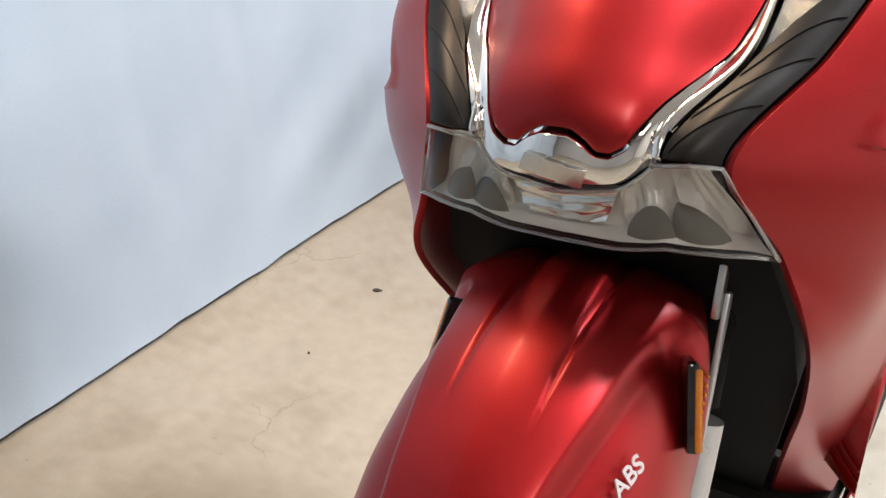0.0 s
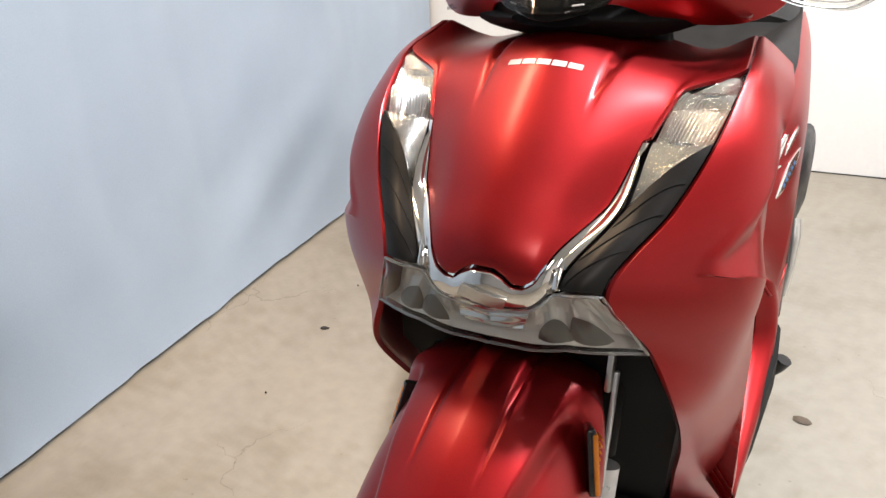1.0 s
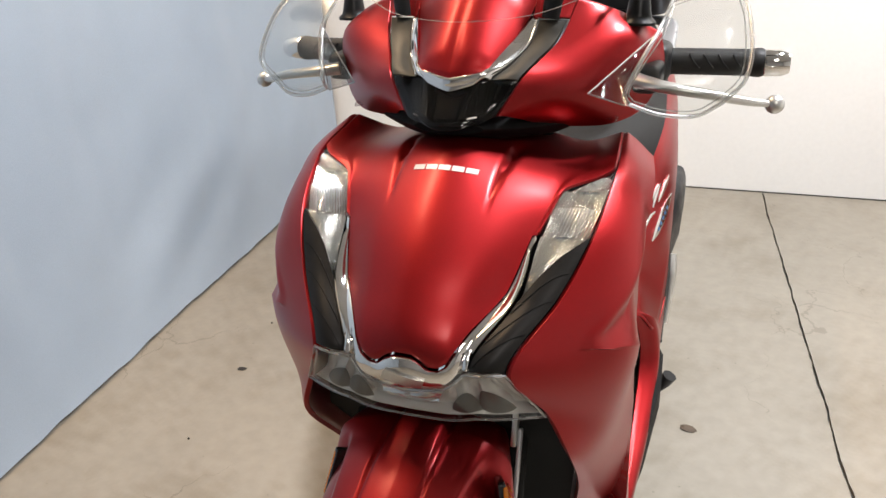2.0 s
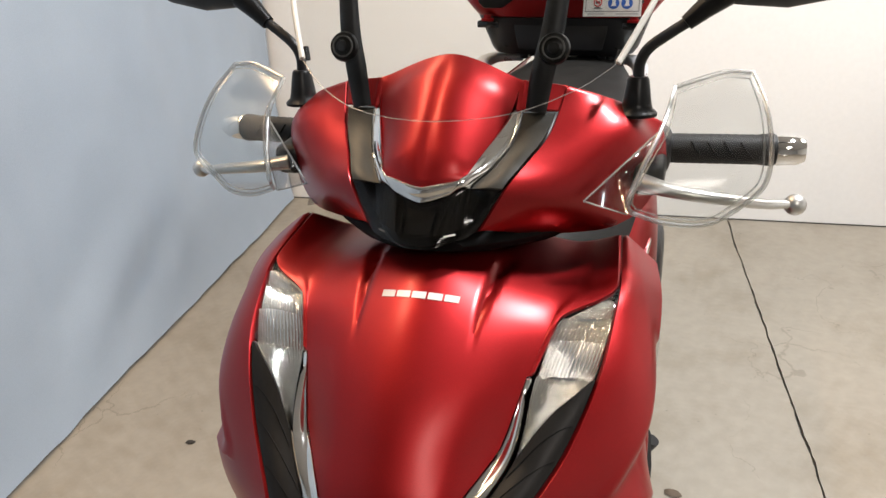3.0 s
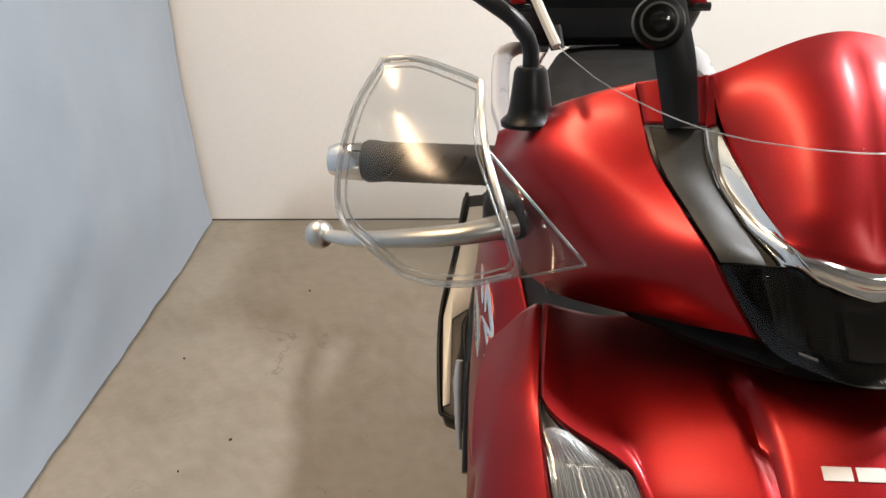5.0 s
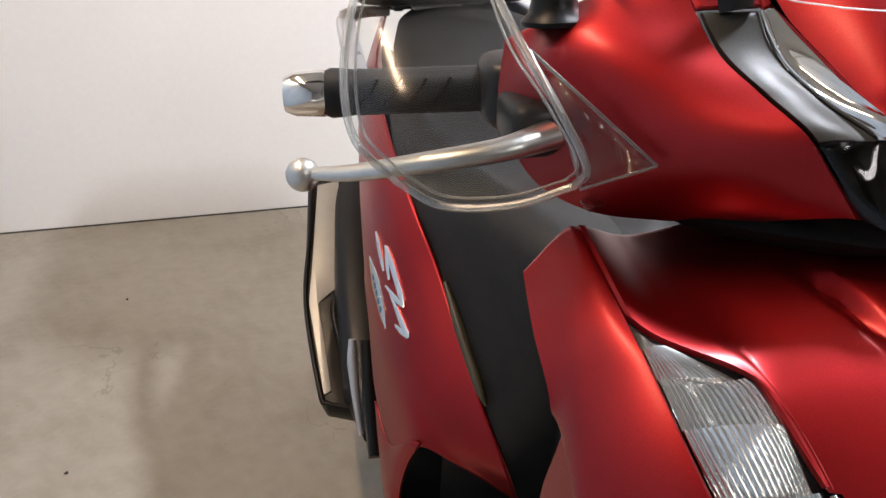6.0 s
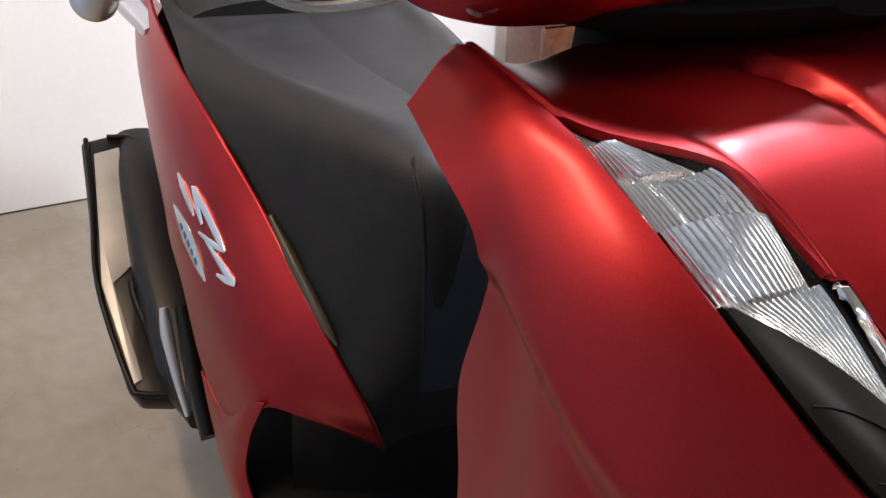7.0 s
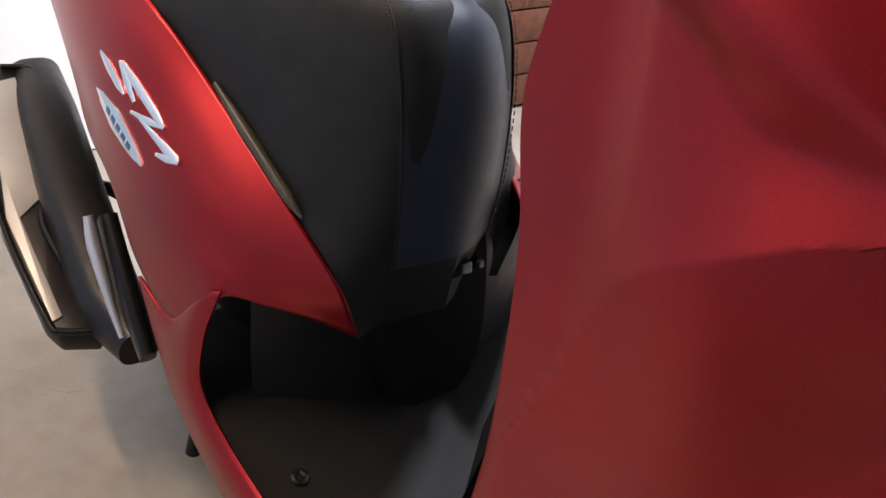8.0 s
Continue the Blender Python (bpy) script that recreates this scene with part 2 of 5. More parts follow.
def slab(outline, thick, bevel=0.0, frame_m=None):
    """A flat plate: outline of (a, b) pairs, pushed up by thick, laid into the pose frame_m."""
    bm = bmesh.new()
    f = bm.faces.new([bm.verts.new((a, b, 0)) for a, b in outline])
    r = bmesh.ops.extrude_face_region(bm, geom=[f])
    bmesh.ops.translate(bm, vec=(0, 0, thick), verts=[g for g in r["geom"] if isinstance(g, bmesh.types.BMVert)])
    if bevel:
        bmesh.ops.bevel(bm, geom=bm.edges[:], offset=bevel, segments=2, affect="EDGES", profile=0.5)
    if frame_m is not None:
        bmesh.ops.transform(bm, matrix=frame_m, verts=bm.verts)
    return bm


def merged(*bms):
    """Joins several pieces into one mesh."""
    out = bmesh.new()
    for b in bms:
        me = bpy.data.meshes.new("t")
        b.to_mesh(me)
        b.free()
        out.from_mesh(me)
        bpy.data.meshes.remove(me)
    return out


def mirrored(bm):
    b = bm.copy()
    bmesh.ops.scale(b, vec=(-1, 1, 1), verts=b.verts)
    bmesh.ops.reverse_faces(b, faces=b.faces)
    return b


def loft(rings, cap=True, closed=True):
    """A skin over rings of equal count."""
    bm = bmesh.new()
    vs = [[bm.verts.new(p) for p in r] for r in rings]
    n = len(vs[0])
    for r, s in zip(vs, vs[1:]):
        for k in range(n if closed else n - 1):
            bm.faces.new((r[k], r[(k + 1) % n], s[(k + 1) % n], s[k]))
    if cap and closed:
        bm.faces.new(vs[0][::-1])
        bm.faces.new(vs[-1])
    return bm


def onto(ob):
    """A function that drops points onto the outside of a part."""
    from mathutils.bvhtree import BVHTree
    bm = bmesh.new()
    bm.from_mesh(ob.data)
    tree = BVHTree.FromBMesh(bm)
    bm.free()

    def drop(p, toward, lift=0.0):
        d = Vector(toward).normalized()
        hit, n, _, _ = tree.ray_cast(Vector(p) - d * 0.2, d)
        if hit is None:
            hit, n, _, _ = tree.find_nearest(Vector(p))
        if n.dot(d) > 0:
            n = -n
        return hit + n * lift

    return drop


def decal(drop, corners, toward, thick=0.0008, nu=6, nv=2):
    """A thin raised patch between four corners (a, b along, d, c the other edge), laid on a surface."""
    a, b, c, d = (Vector(p) for p in corners)
    bm = bmesh.new()
    lay = []
    for lift in (thick, -0.0006):
        lay.append([[bm.verts.new(drop(a.lerp(b, i / nu).lerp(d.lerp(c, i / nu), j / nv), toward, lift)) for i in range(nu + 1)] for j in range(nv + 1)])
    for g in lay:
        for j in range(nv):
            for i in range(nu):
                bm.faces.new((g[j][i], g[j][i + 1], g[j + 1][i + 1], g[j + 1][i]))
    ring = [(0, i) for i in range(nu + 1)] + [(j, nu) for j in range(1, nv + 1)] + [(nv, i) for i in range(nu - 1, -1, -1)] + [(j, 0) for j in range(nv - 1, 0, -1)]
    for (p, q), (r, s) in zip(ring, ring[1:] + ring[:1]):
        bm.faces.new((lay[0][p][q], lay[0][r][s], lay[1][r][s], lay[1][p][q]))
    return bm


def empty(name, at=(0, 0, 0)):
    ob = new(name)
    ob.location = at
    return ob


# ---- the room ----
def concrete(name, base):
    m = grain(material(name, base, 0.42), 26, 0.13, 0.10, 0.002, 0.12, 9.0, 1.3)
    nodes, links, p = nodes_of(m)
    tc = nodes.new("ShaderNodeTexCoord")
    v = nodes.new("ShaderNodeTexNoise")
    v.inputs["Scale"].default_value, v.inputs["Detail"].default_value, v.inputs["Roughness"].default_value = 3.2, 12, 0.7
    links.new(tc.outputs["Object"], v.inputs["Vector"])
    r = nodes.new("ShaderNodeValToRGB")
    r.color_ramp.elements[0].position, r.color_ramp.elements[0].color = 0.30, (0.78, 0.75, 0.70, 1)
    r.color_ramp.elements[1].position, r.color_ramp.elements[1].color = 0.52, (1, 1, 1, 1)
    links.new(v.outputs["Fac"], r.inputs["Fac"])
    # hairline cracks, where a slow noise lets them through, and dark specks of grit
    warp = nodes.new("ShaderNodeTexNoise")
    warp.inputs["Scale"].default_value, warp.inputs["Detail"].default_value = 4.0, 6
    links.new(tc.outputs["Object"], warp.inputs["Vector"])
    bent = nodes.new("ShaderNodeMix")
    bent.data_type, bent.blend_type = "RGBA", "LINEAR_LIGHT"
    bent.inputs["Factor"].default_value = 0.22
    links.new(tc.outputs["Object"], bent.inputs["A"])
    links.new(warp.outputs["Color"], bent.inputs["B"])
    cells = nodes.new("ShaderNodeTexVoronoi")
    cells.feature = "DISTANCE_TO_EDGE"
    cells.inputs["Scale"].default_value = 1.6
    links.new(bent.outputs["Result"], cells.inputs["Vector"])
    gate = nodes.new("ShaderNodeTexNoise")
    gate.inputs["Scale"].default_value = 2.1
    links.new(tc.outputs["Object"], gate.inputs["Vector"])
    width = nodes.new("ShaderNodeMapRange")
    width.inputs["From Min"].default_value, width.inputs["From Max"].default_value = 0.50, 0.66
    width.inputs["To Min"].default_value, width.inputs["To Max"].default_value = 0.0, 0.006
    links.new(gate.outputs["Fac"], width.inputs["Value"])
    crack = nodes.new("ShaderNodeMath")
    crack.operation = "LESS_THAN"
    links.new(cells.outputs["Distance"], crack.inputs[0])
    links.new(width.outputs[0], crack.inputs[1])
    dots = nodes.new("ShaderNodeTexVoronoi")
    dots.inputs["Scale"].default_value = 26
    links.new(tc.outputs["Object"], dots.inputs["Vector"])
    speck = nodes.new("ShaderNodeMapRange")
    speck.inputs["From Min"].default_value, speck.inputs["From Max"].default_value = 0.05, 0.10
    speck.inputs["To Min"].default_value, speck.inputs["To Max"].default_value = 0.35, 0.0
    links.new(dots.outputs["Distance"], speck.inputs["Value"])
    rare = nodes.new("ShaderNodeMath")
    rare.operation = "GREATER_THAN"
    rare.inputs[1].default_value = 0.72
    links.new(dots.outputs["Color"], rare.inputs[0])
    dirt = nodes.new("ShaderNodeMath")
    dirt.operation = "MULTIPLY"
    links.new(speck.outputs[0], dirt.inputs[0])
    links.new(rare.outputs[0], dirt.inputs[1])
    marks = nodes.new("ShaderNodeMath")
    marks.operation = "MULTIPLY_ADD"
    marks.inputs[1].default_value = 0.30
    links.new(crack.outputs[0], marks.inputs[0])
    links.new(dirt.outputs[0], marks.inputs[2])
    clean = nodes.new("ShaderNodeMix")
    clean.data_type = "RGBA"
    links.new(marks.outputs[0], clean.inputs["Factor"])
    links.new(p.inputs["Base Color"].links[0].from_socket, clean.inputs["A"])
    clean.inputs["B"].default_value = (0.09, 0.075, 0.055, 1)
    src = clean.outputs["Result"]
    mix = nodes.new("ShaderNodeMix")
    mix.data_type, mix.blend_type = "RGBA", "MULTIPLY"
    mix.inputs["Factor"].default_value = 1
    links.new(src, mix.inputs["A"])
    links.new(r.outputs["Color"], mix.inputs["B"])
    links.new(mix.outputs["Result"], p.inputs["Base Color"])
    return m


CONCRETE = concrete("worn_concrete", (0.292, 0.263, 0.214))
# grey chosen for an unseen wall, to hold bounced light down
DIMPAINT = grain(material("dim_unseen_wall_paint", (0.30, 0.30, 0.30), 0.7), 60, 0.05, 0.08, 0.001, 0.05, 6, 1.5)
# paleness set by how much light the unseen ceiling should bounce
CEILPAINT = grain(material("unseen_bounce_ceiling_paint", (0.46, 0.455, 0.44), 0.7), 60, 0.05, 0.08, 0.001, 0.05, 6, 1.5)
WALLPAINT = grain(material("white_wall_paint", (0.80, 0.79, 0.76), 0.6), 60, 0.03, 0.08, 0.001, 0.05, 6, 1.5)
CLOTH = grain(material("pale_blue_cloth", (0.34, 0.415, 0.50), 0.8), 350, 0.08, 0.15, 0.0006, 0.0, 5, 3.5)
CLOTH.node_tree.nodes["Principled BSDF"].inputs["Sheen Weight"].default_value = 0.2
JOINT = grain(material("joint_filler", (0.05, 0.047, 0.042), 0.8), 200, 0.3)

XW, XE, YS, YN, ZC = -1.75, 3.3, -4.2, 2.5, 2.9


def sheet(corners, thick):
    """A closed slab under or over a quadrilateral."""
    bm = bmesh.new()
    top = [bm.verts.new(c) for c in corners]
    low = [bm.verts.new(Vector(c) + Vector(thick)) for c in corners]
    bm.faces.new(top)
    bm.faces.new(low[::-1])
    for k in range(4):
        bm.faces.new((top[k], top[(k + 1) % 4], low[(k + 1) % 4], low[k]))
    return bm


def joint_x(y):
    return lerps([(-4.3, 1.16), (0.8, 0.675), (1.42, 0.613), (2.6, 0.497)], y)


floor = tagged(empty("floor"), "worn beige concrete floor with a sawn joint", "floor", kind="structure")


def floor_slab(side):
    """One half of the floor, its edge wandering along the joint."""
    bm = bmesh.new()
    n = 260
    rng = random.Random(3)
    edge = []
    for k in range(n + 1):
        y = YS + (YN + 0.1 - YS) * k / n
        edge.append((joint_x(y) + 0.007 * noise.noise(Vector((y * 5.0, 0, 3))) + 0.003 * noise.noise(Vector((y * 19.0, 0, 8))) + side * (0.0018 + 0.0026 * rng.random()), y))
    far = XW if side < 0 else XE
    va = [bm.verts.new((x, y, 0)) for x, y in edge]
    vb = [bm.verts.new((far, y, 0)) for x, y in edge]
    vc = [bm.verts.new((x, y, -0.03)) for x, y in edge]
    for k in range(n):
        bm.faces.new((va[k], va[k + 1], vb[k + 1], vb[k]))
        bm.faces.new((va[k], vc[k], vc[k + 1], va[k + 1]))
    return bm


part("concrete_slab", floor_slab(-1), CONCRETE, floor, smooth=False)
part("concrete_slab", floor_slab(1), CONCRETE, floor, smooth=False)
part("floor_joint", sheet([(0.3, YS, -0.012), (1.4, YS, -0.012), (1.0, YN + 0.1, -0.012), (0.3, YN + 0.1, -0.012)], (0, 0, -0.05)), JOINT, floor, "dark filled joint", False)

wall_north = tagged(part("wall_north", sheet([(XW, 2.447, -0.02), (XE, 2.66, -0.02), (XE, 2.66, ZC), (XW, 2.447, ZC)], (-0.006, 0.15, 0)), WALLPAINT, smooth=False), "plain white painted back wall", "wall", kind="structure")
tagged(part("wall_gap", sheet([(XW, 2.4445, 0.0005), (XE, 2.6575, 0.0005), (XE, 2.6575, 0.005), (XW, 2.4445, 0.005)], (0, 0.004, 0)), JOINT, smooth=False), "dark gap at the foot of the wall", "trim", kind="structure")
# unseen wall, added dim so the nose reflects something dark
wall_south = tagged(part("wall_south", sheet([(XW, YS, -0.02), (XE, YS, -0.02), (XE, YS, ZC), (XW, YS, ZC)], (0, -0.15, 0)), DIMPAINT, smooth=False), "unseen grey wall added to keep bounced light low", "wall", kind="structure")
wall_west = tagged(part("wall_west", sheet([(XW, YS, -0.02), (XW, 2.6, -0.02), (XW, 2.6, ZC), (XW, YS, ZC)], (-0.15, 0, 0)), WALLPAINT, smooth=False), "plain white wall behind the curtain", "wall", kind="structure")
# unseen wall, set near as a bright reflector for the right flank
wall_east = tagged(part("wall_east", sheet([(XE, YS, -0.02), (XE, 2.7, -0.02), (XE, 2.7, ZC), (XE, YS, ZC)], (0.15, 0, 0)), WALLPAINT, smooth=False), "unseen white side wall added to brighten the right flank", "wall", kind="structure")
# unseen ceiling, added to bounce light onto the upward-facing paint
ceiling = tagged(part("ceiling", sheet([(XW, YS, ZC), (XE, YS, ZC), (XE, 2.7, ZC), (XW, 2.7, ZC)], (0, 0, 0.15)), CEILPAINT, smooth=False), "unseen pale grey ceiling added to bounce light", "ceiling", kind="structure")


def curtain_mesh():
    """A hanging cloth with slow folds, a slack foot and a little puckering at the hem."""
    bm = bmesh.new()
    ny, nz = 420, 110
    grid = []
    for j in range(nz + 1):
        z = 0.012 + (2.75 - 0.012) * (j / nz) ** 1.7
        row = []
        for i in range(ny + 1):
            y = -3.2 + 5.63 * i / ny
            base = lerps([(-3.2, -1.14), (-0.036, -1.256), (2.46, -1.35)], y)
            h = z / 2.75
            w = 0.026 * math.sin(y * 4.1 + 0.6 + 0.8 * h) + 0.015 * math.sin(y * 9.3 + 1.7 * h + 1.0) + 0.008 * abs(math.sin(y * 7.1 + 1.2 * noise.noise(Vector((y, z * 0.4, 2)))))
            w *= 0.35 + 0.9 * h
            w += 0.026 * noise.noise(Vector((y * 1.6, z * 0.8, 0.3))) * min(1, z * 2) + 0.010 * noise.noise(Vector((y * 6.5, z * 0.9, 7.3))) * min(1, z * 3)
            w += 0.004 * abs(noise.noise(Vector((y * 3.0 + z * 1.4, z * 2.2 - y, 5.1)))) + 0.0016 * noise.noise(Vector((y * 14, z * 6, 2.2)))
            diag = math.sin((y * 0.8 - z * 1.0) * 13.0 + 2 * noise.noise(Vector((y, z, 4))))
            w += 0.012 * diag * math.exp(-((z - 0.22) / 0.25) ** 2) * (0.4 + noise.noise(Vector((y * 1.3, 0, 9))))
            w *= 0.3 + 0.7 * smoothstep(0.0, 0.40, z)
            hem = math.exp(-z / 0.06)
            w += hem * (0.010 + 0.005 * noise.noise(Vector((y * 11, 0, 1.5))))
            row.append(bm.verts.new((base + w, y, z + hem * 0.008 * noise.noise(Vector((y * 7, 3, 0))))))
        grid.append(row)
    for j in range(nz):
        for i in range(ny):
            bm.faces.new((grid[j][i], grid[j][i + 1], grid[j + 1][i + 1], grid[j + 1][i]))
    return bm


curtain = tagged(part("curtain", curtain_mesh(), CLOTH), "pale blue cloth curtain hanging to the concrete floor", "curtain")
cm = curtain.modifiers.new("thickness", "SOLIDIFY")
cm.thickness = 0.0025

# ---- the scooter: body skin ----
GROOVE_A, GROOVE_B = Vector((0.070, 0.062, 1.016)), Vector((0.057, -0.052, 0.966))


# the flank's ridge and arch: heights and half widths along the scooter, and how deep it is hollowed between them
RIDGE_Z = [(-0.13, 0.846), (-0.10, 0.866), (-0.077, 0.878), (-0.05, 0.897), (-0.02, 0.914), (0.0, 0.926), (0.03, 0.940), (0.057, 0.952), (0.10, 0.965)]
ARCH_Z = [(-0.13, 0.850), (-0.1, 0.850), (-0.078, 0.842), (-0.05, 0.832), (-0.021, 0.816), (0.0, 0.801), (0.023, 0.774), (0.04, 0.744), (0.063, 0.695), (0.085, 0.645), (0.10, 0.55), (0.13, 0.42)]
ARCH_X = [(-0.112, 0.177), (-0.095, 0.1957), (-0.079, 0.212), (-0.063, 0.2254), (-0.049, 0.2341), (-0.035, 0.2385), (-0.020, 0.2399), (-0.005, 0.2385), (0.0105, 0.2355), (0.027, 0.2314), (0.045, 0.2283), (0.065, 0.2292), (0.085, 0.230)]
RIDGE_X = [(-0.11, 0.180), (-0.095, 0.1944), (-0.0705, 0.2114), (-0.054, 0.2208), (-0.043, 0.226), (-0.023, 0.2315), (0.0, 0.2339), (0.02, 0.2336), (0.036, 0.2323), (0.05, 0.2314), (0.06, 0.234), (0.09, 0.234)]
HOLLOW = [(-0.11, 0.0), (-0.08, 0.002), (-0.05, 0.005), (-0.02, 0.008), (0.01, 0.0095), (0.04, 0.0095), (0.07, 0.0085), (0.10, 0.007)]


def shield_dent(u, v, p):
    """Tapering pressed grooves beside the name, and the hollow in each flank."""
    x, off = abs(p.x), 0.0
    t = (p.y - GROOVE_B.y) / (GROOVE_A.y - GROOVE_B.y)
    if -0.05 < t < 1.3:
        t = max(t, 0)
        mid = GROOVE_B.x + (GROOVE_A.x - GROOVE_B.x) * t
        half = 0.0012 + 0.0085 * min(t, 1.2)
        d = abs(x - mid) / half
        if d < 1:
            off -= 0.009 * min(t, 1) * (1 - d) ** 0.8 * smoothstep(1.3, 1.0, t)
    # the hollow between the flank's ridge and the arch below it
    if u != 0 and x > 0.15 and p.y > -0.12:
        ridge, arch = curved(RIDGE_Z, p.y), curved(ARCH_Z, p.y)
        if arch < p.z < ridge:
            low, high, gap, fall = curved(ARCH_X, p.y), curved(RIDGE_X, p.y), ridge - arch, ridge - p.z
            under = min(0.034, 0.45 * gap)
            floor_x = min(low, high) - curved(HOLLOW, p.y)
            if fall < under:
                crest_x = x + (high - x) * smoothstep(0, under, fall)
                goal = crest_x + (floor_x - crest_x) * (0.5 - 0.5 * math.cos(math.pi * fall / under))
            else:
                goal = floor_x + (low - floor_x) * ((fall - under) / (gap - under)) ** 1.15
            weight = smoothstep(4.45, 4.65, abs(u)) * smoothstep(-0.115, -0.085, p.y)
            off += weight * (goal - x) / max(0.6, abs(shield.normal(u, v).x))
    return off


shield = Skin(shield_dent)
shield.row((0, 0.16, 1.034), (0.066, 0.175, 1.012), (0.122, 0.187, 0.994), (0.150, 0.182, 0.997), (0.186, 0.160, 1.018), (0.198, 0.162, 1.014), (0.226, 0.152, 0.992))
shield.row((0, 0.05, 1.034), (0.068, 0.060, 1.016), (0.125, 0.062, 1.000), (0.160, 0.066, 1.000), (0.191, 0.066, 1.005), (0.210, 0.088, 1.000), (0.234, 0.100, 0.978))
shield.row((0, -0.008, 1.017), (0.066, -0.002, 1.003), (0.124, 0.006, 0.988), (0.137, 0.012, 0.991), (0.188, 0.022, 0.990), (0.220, 0.045, 0.975), (0.234, 0.060, 0.953))
shield.row((0, -0.080, 0.970), (0.060, -0.068, 0.964), (0.112, -0.042, 0.953), (0.120, -0.038, 0.955), (0.179, -0.036, 0.957), (0.231, 0.002, 0.932), (0.230, 0.072, 0.912))
shield.row((0, -0.136, 0.920), (0.052, -0.126, 0.913), (0.096, -0.094, 0.905), (0.110, -0.104, 0.904), (0.156, -0.092, 0.908), (0.238, -0.032, 0.868), (0.219, 0.090, 0.852))
shield.row((0, -0.178, 0.863), (0.045, -0.173, 0.860), (0.065, -0.163, 0.858), (0.072, -0.170, 0.848), (0.114, -0.162, 0.846), (0.231, -0.050, 0.803), (0.223, 0.085, 0.782))
shield.row((0, -0.166, 0.773), (0.045, -0.164, 0.771), (0.080, -0.158, 0.770), (0.112, -0.146, 0.770), (0.150, -0.121, 0.768), (0.215, -0.042, 0.722), (0.234, 0.088, 0.705))
shield.row((0, -0.12, 0.690), (0.045, -0.12, 0.690), (0.090, -0.12, 0.690), (0.130, -0.115, 0.690), (0.175, -0.098, 0.690), (0.205, -0.028, 0.655), (0.233, 0.096, 0.640))
shield.row((0, -0.03, 0.580), (0.045, -0.03, 0.580), (0.090, -0.03, 0.580), (0.130, -0.03, 0.580), (0.173, -0.010, 0.575), (0.202, 0.035, 0.560), (0.232, 0.120, 0.545))
shield.row((0, 0.03, 0.470), (0.045, 0.03, 0.470), (0.090, 0.03, 0.470), (0.130, 0.03, 0.470), (0.160, 0.060, 0.470), (0.186, 0.085, 0.465), (0.224, 0.150, 0.450))
shield.row((0, 0.19, 0.290), (0.045, 0.19, 0.290), (0.090, 0.19, 0.290), (0.110, 0.19, 0.290), (0.138, 0.200, 0.290), (0.168, 0.215, 0.285), (0.205, 0.245, 0.280))

shield.orient()
scooter = tagged(empty("motor_scooter", (0, 0.5, 0)), "matte metallic red motor scooter with clear windscreen, parked on concrete", "scooter")
scooter.location = (0, 0, 0)


def sides(name, make, mat, label="", parent=None):
    """A part on either side of the scooter."""
    out = []
    for m in (False, True):
        out.append(part(name, make(m), mat, parent or scooter, label))
    return out


def red_low(u):
    """Lower edge of the red front cover: two lobes beside a raised notch."""
    a = abs(u)
    return lerps([(0, 5.0), (0.22, 5.0), (0.42, 5.06), (0.62, 5.16), (0.85, 5.16), (1.2, 5.06), (1.5, 4.85), (1.8, 4.45), (1.98, 4.0)], a)


def front_cover_mesh():
    """The middle of the nose, rounded off at the bottom with the notch for the crest."""
    bm = bmesh.new()
    half = span(0, 1.98, 36) + span(2.0, 2.98, 10) + span(3.0, 3.98, 14)
    us = [-u for u in half[:0:-1]] + half
    nv = 56
    outer, inner = [], []
    for u in us:
        low = red_low(u) if abs(u) < 1.99 else (2.97 if abs(u) < 2.99 else lerps([(3.0, 1.99), (4.0, 0.97)], abs(u)))
        co, ci = [], []
        for j in range(nv + 3):
            s = (0.0, 0.008)[j] if j < 2 else ((j - 1) / nv if j <= nv else (0.994, 1.0)[j - nv - 1])
            stops = [0.0] + [min(b, low - 0.004 * (4 - k)) for k, b in enumerate((0.94, 1.90, 2.90))] + [low]
            k = min(int(s * 4), 3)
            v = stops[k] + (stops[k + 1] - stops[k]) * (s * 4 - k)
            border = j == 0 or j == nv + 2 or u in (us[0], us[-1])
            co.append(bm.verts.new(shield.at(u, v, 0.0015 - (0.002 if border else 0))))
            ci.append(bm.verts.new(shield.at(u, v, -0.003)))
        outer.append(co)
        inner.append(ci)
    ni, nj = len(outer), len(outer[0])
    for g in (outer, inner):
        for i in range(ni - 1):
            for j in range(nj - 1):
                bm.faces.new((g[i][j], g[i + 1][j], g[i + 1][j + 1], g[i][j + 1]))
    ring = [(0, j) for j in range(nj)] + [(i, nj - 1) for i in range(1, ni)] + [(ni - 1, j) for j in range(nj - 2, -1, -1)] + [(i, 0) for i in range(ni - 2, 0, -1)]
    for (a, b), (c, d) in zip(ring, ring[1:] + ring[:1]):
        bm.faces.new((outer[a][b], outer[c][d], inner[c][d], inner[a][b]))
    return bm


front_cover = part("front_cover", front_cover_mesh(), RED, scooter, "matte metallic red nose cover")

# side panels down to the floorboard
sides("side_panel", lambda m: shield.panel(span(0, 3, 36) + span(3, 6.4, 150)[1:] + span(6.4, 7, 20)[1:] + span(7, 10, 40)[1:], lambda v: 4.02, lambda v: 6.0, 60, 0.004, 0.0005, 0.0025, m), RED)


# chrome garnish: two legs and the crest between them
def lens_top(u):
    return lerps([(0, 5.55), (1.0, 5.45), (2.0, 5.25), (3.0, 5.06), (4.0, 5.02)], abs(u))


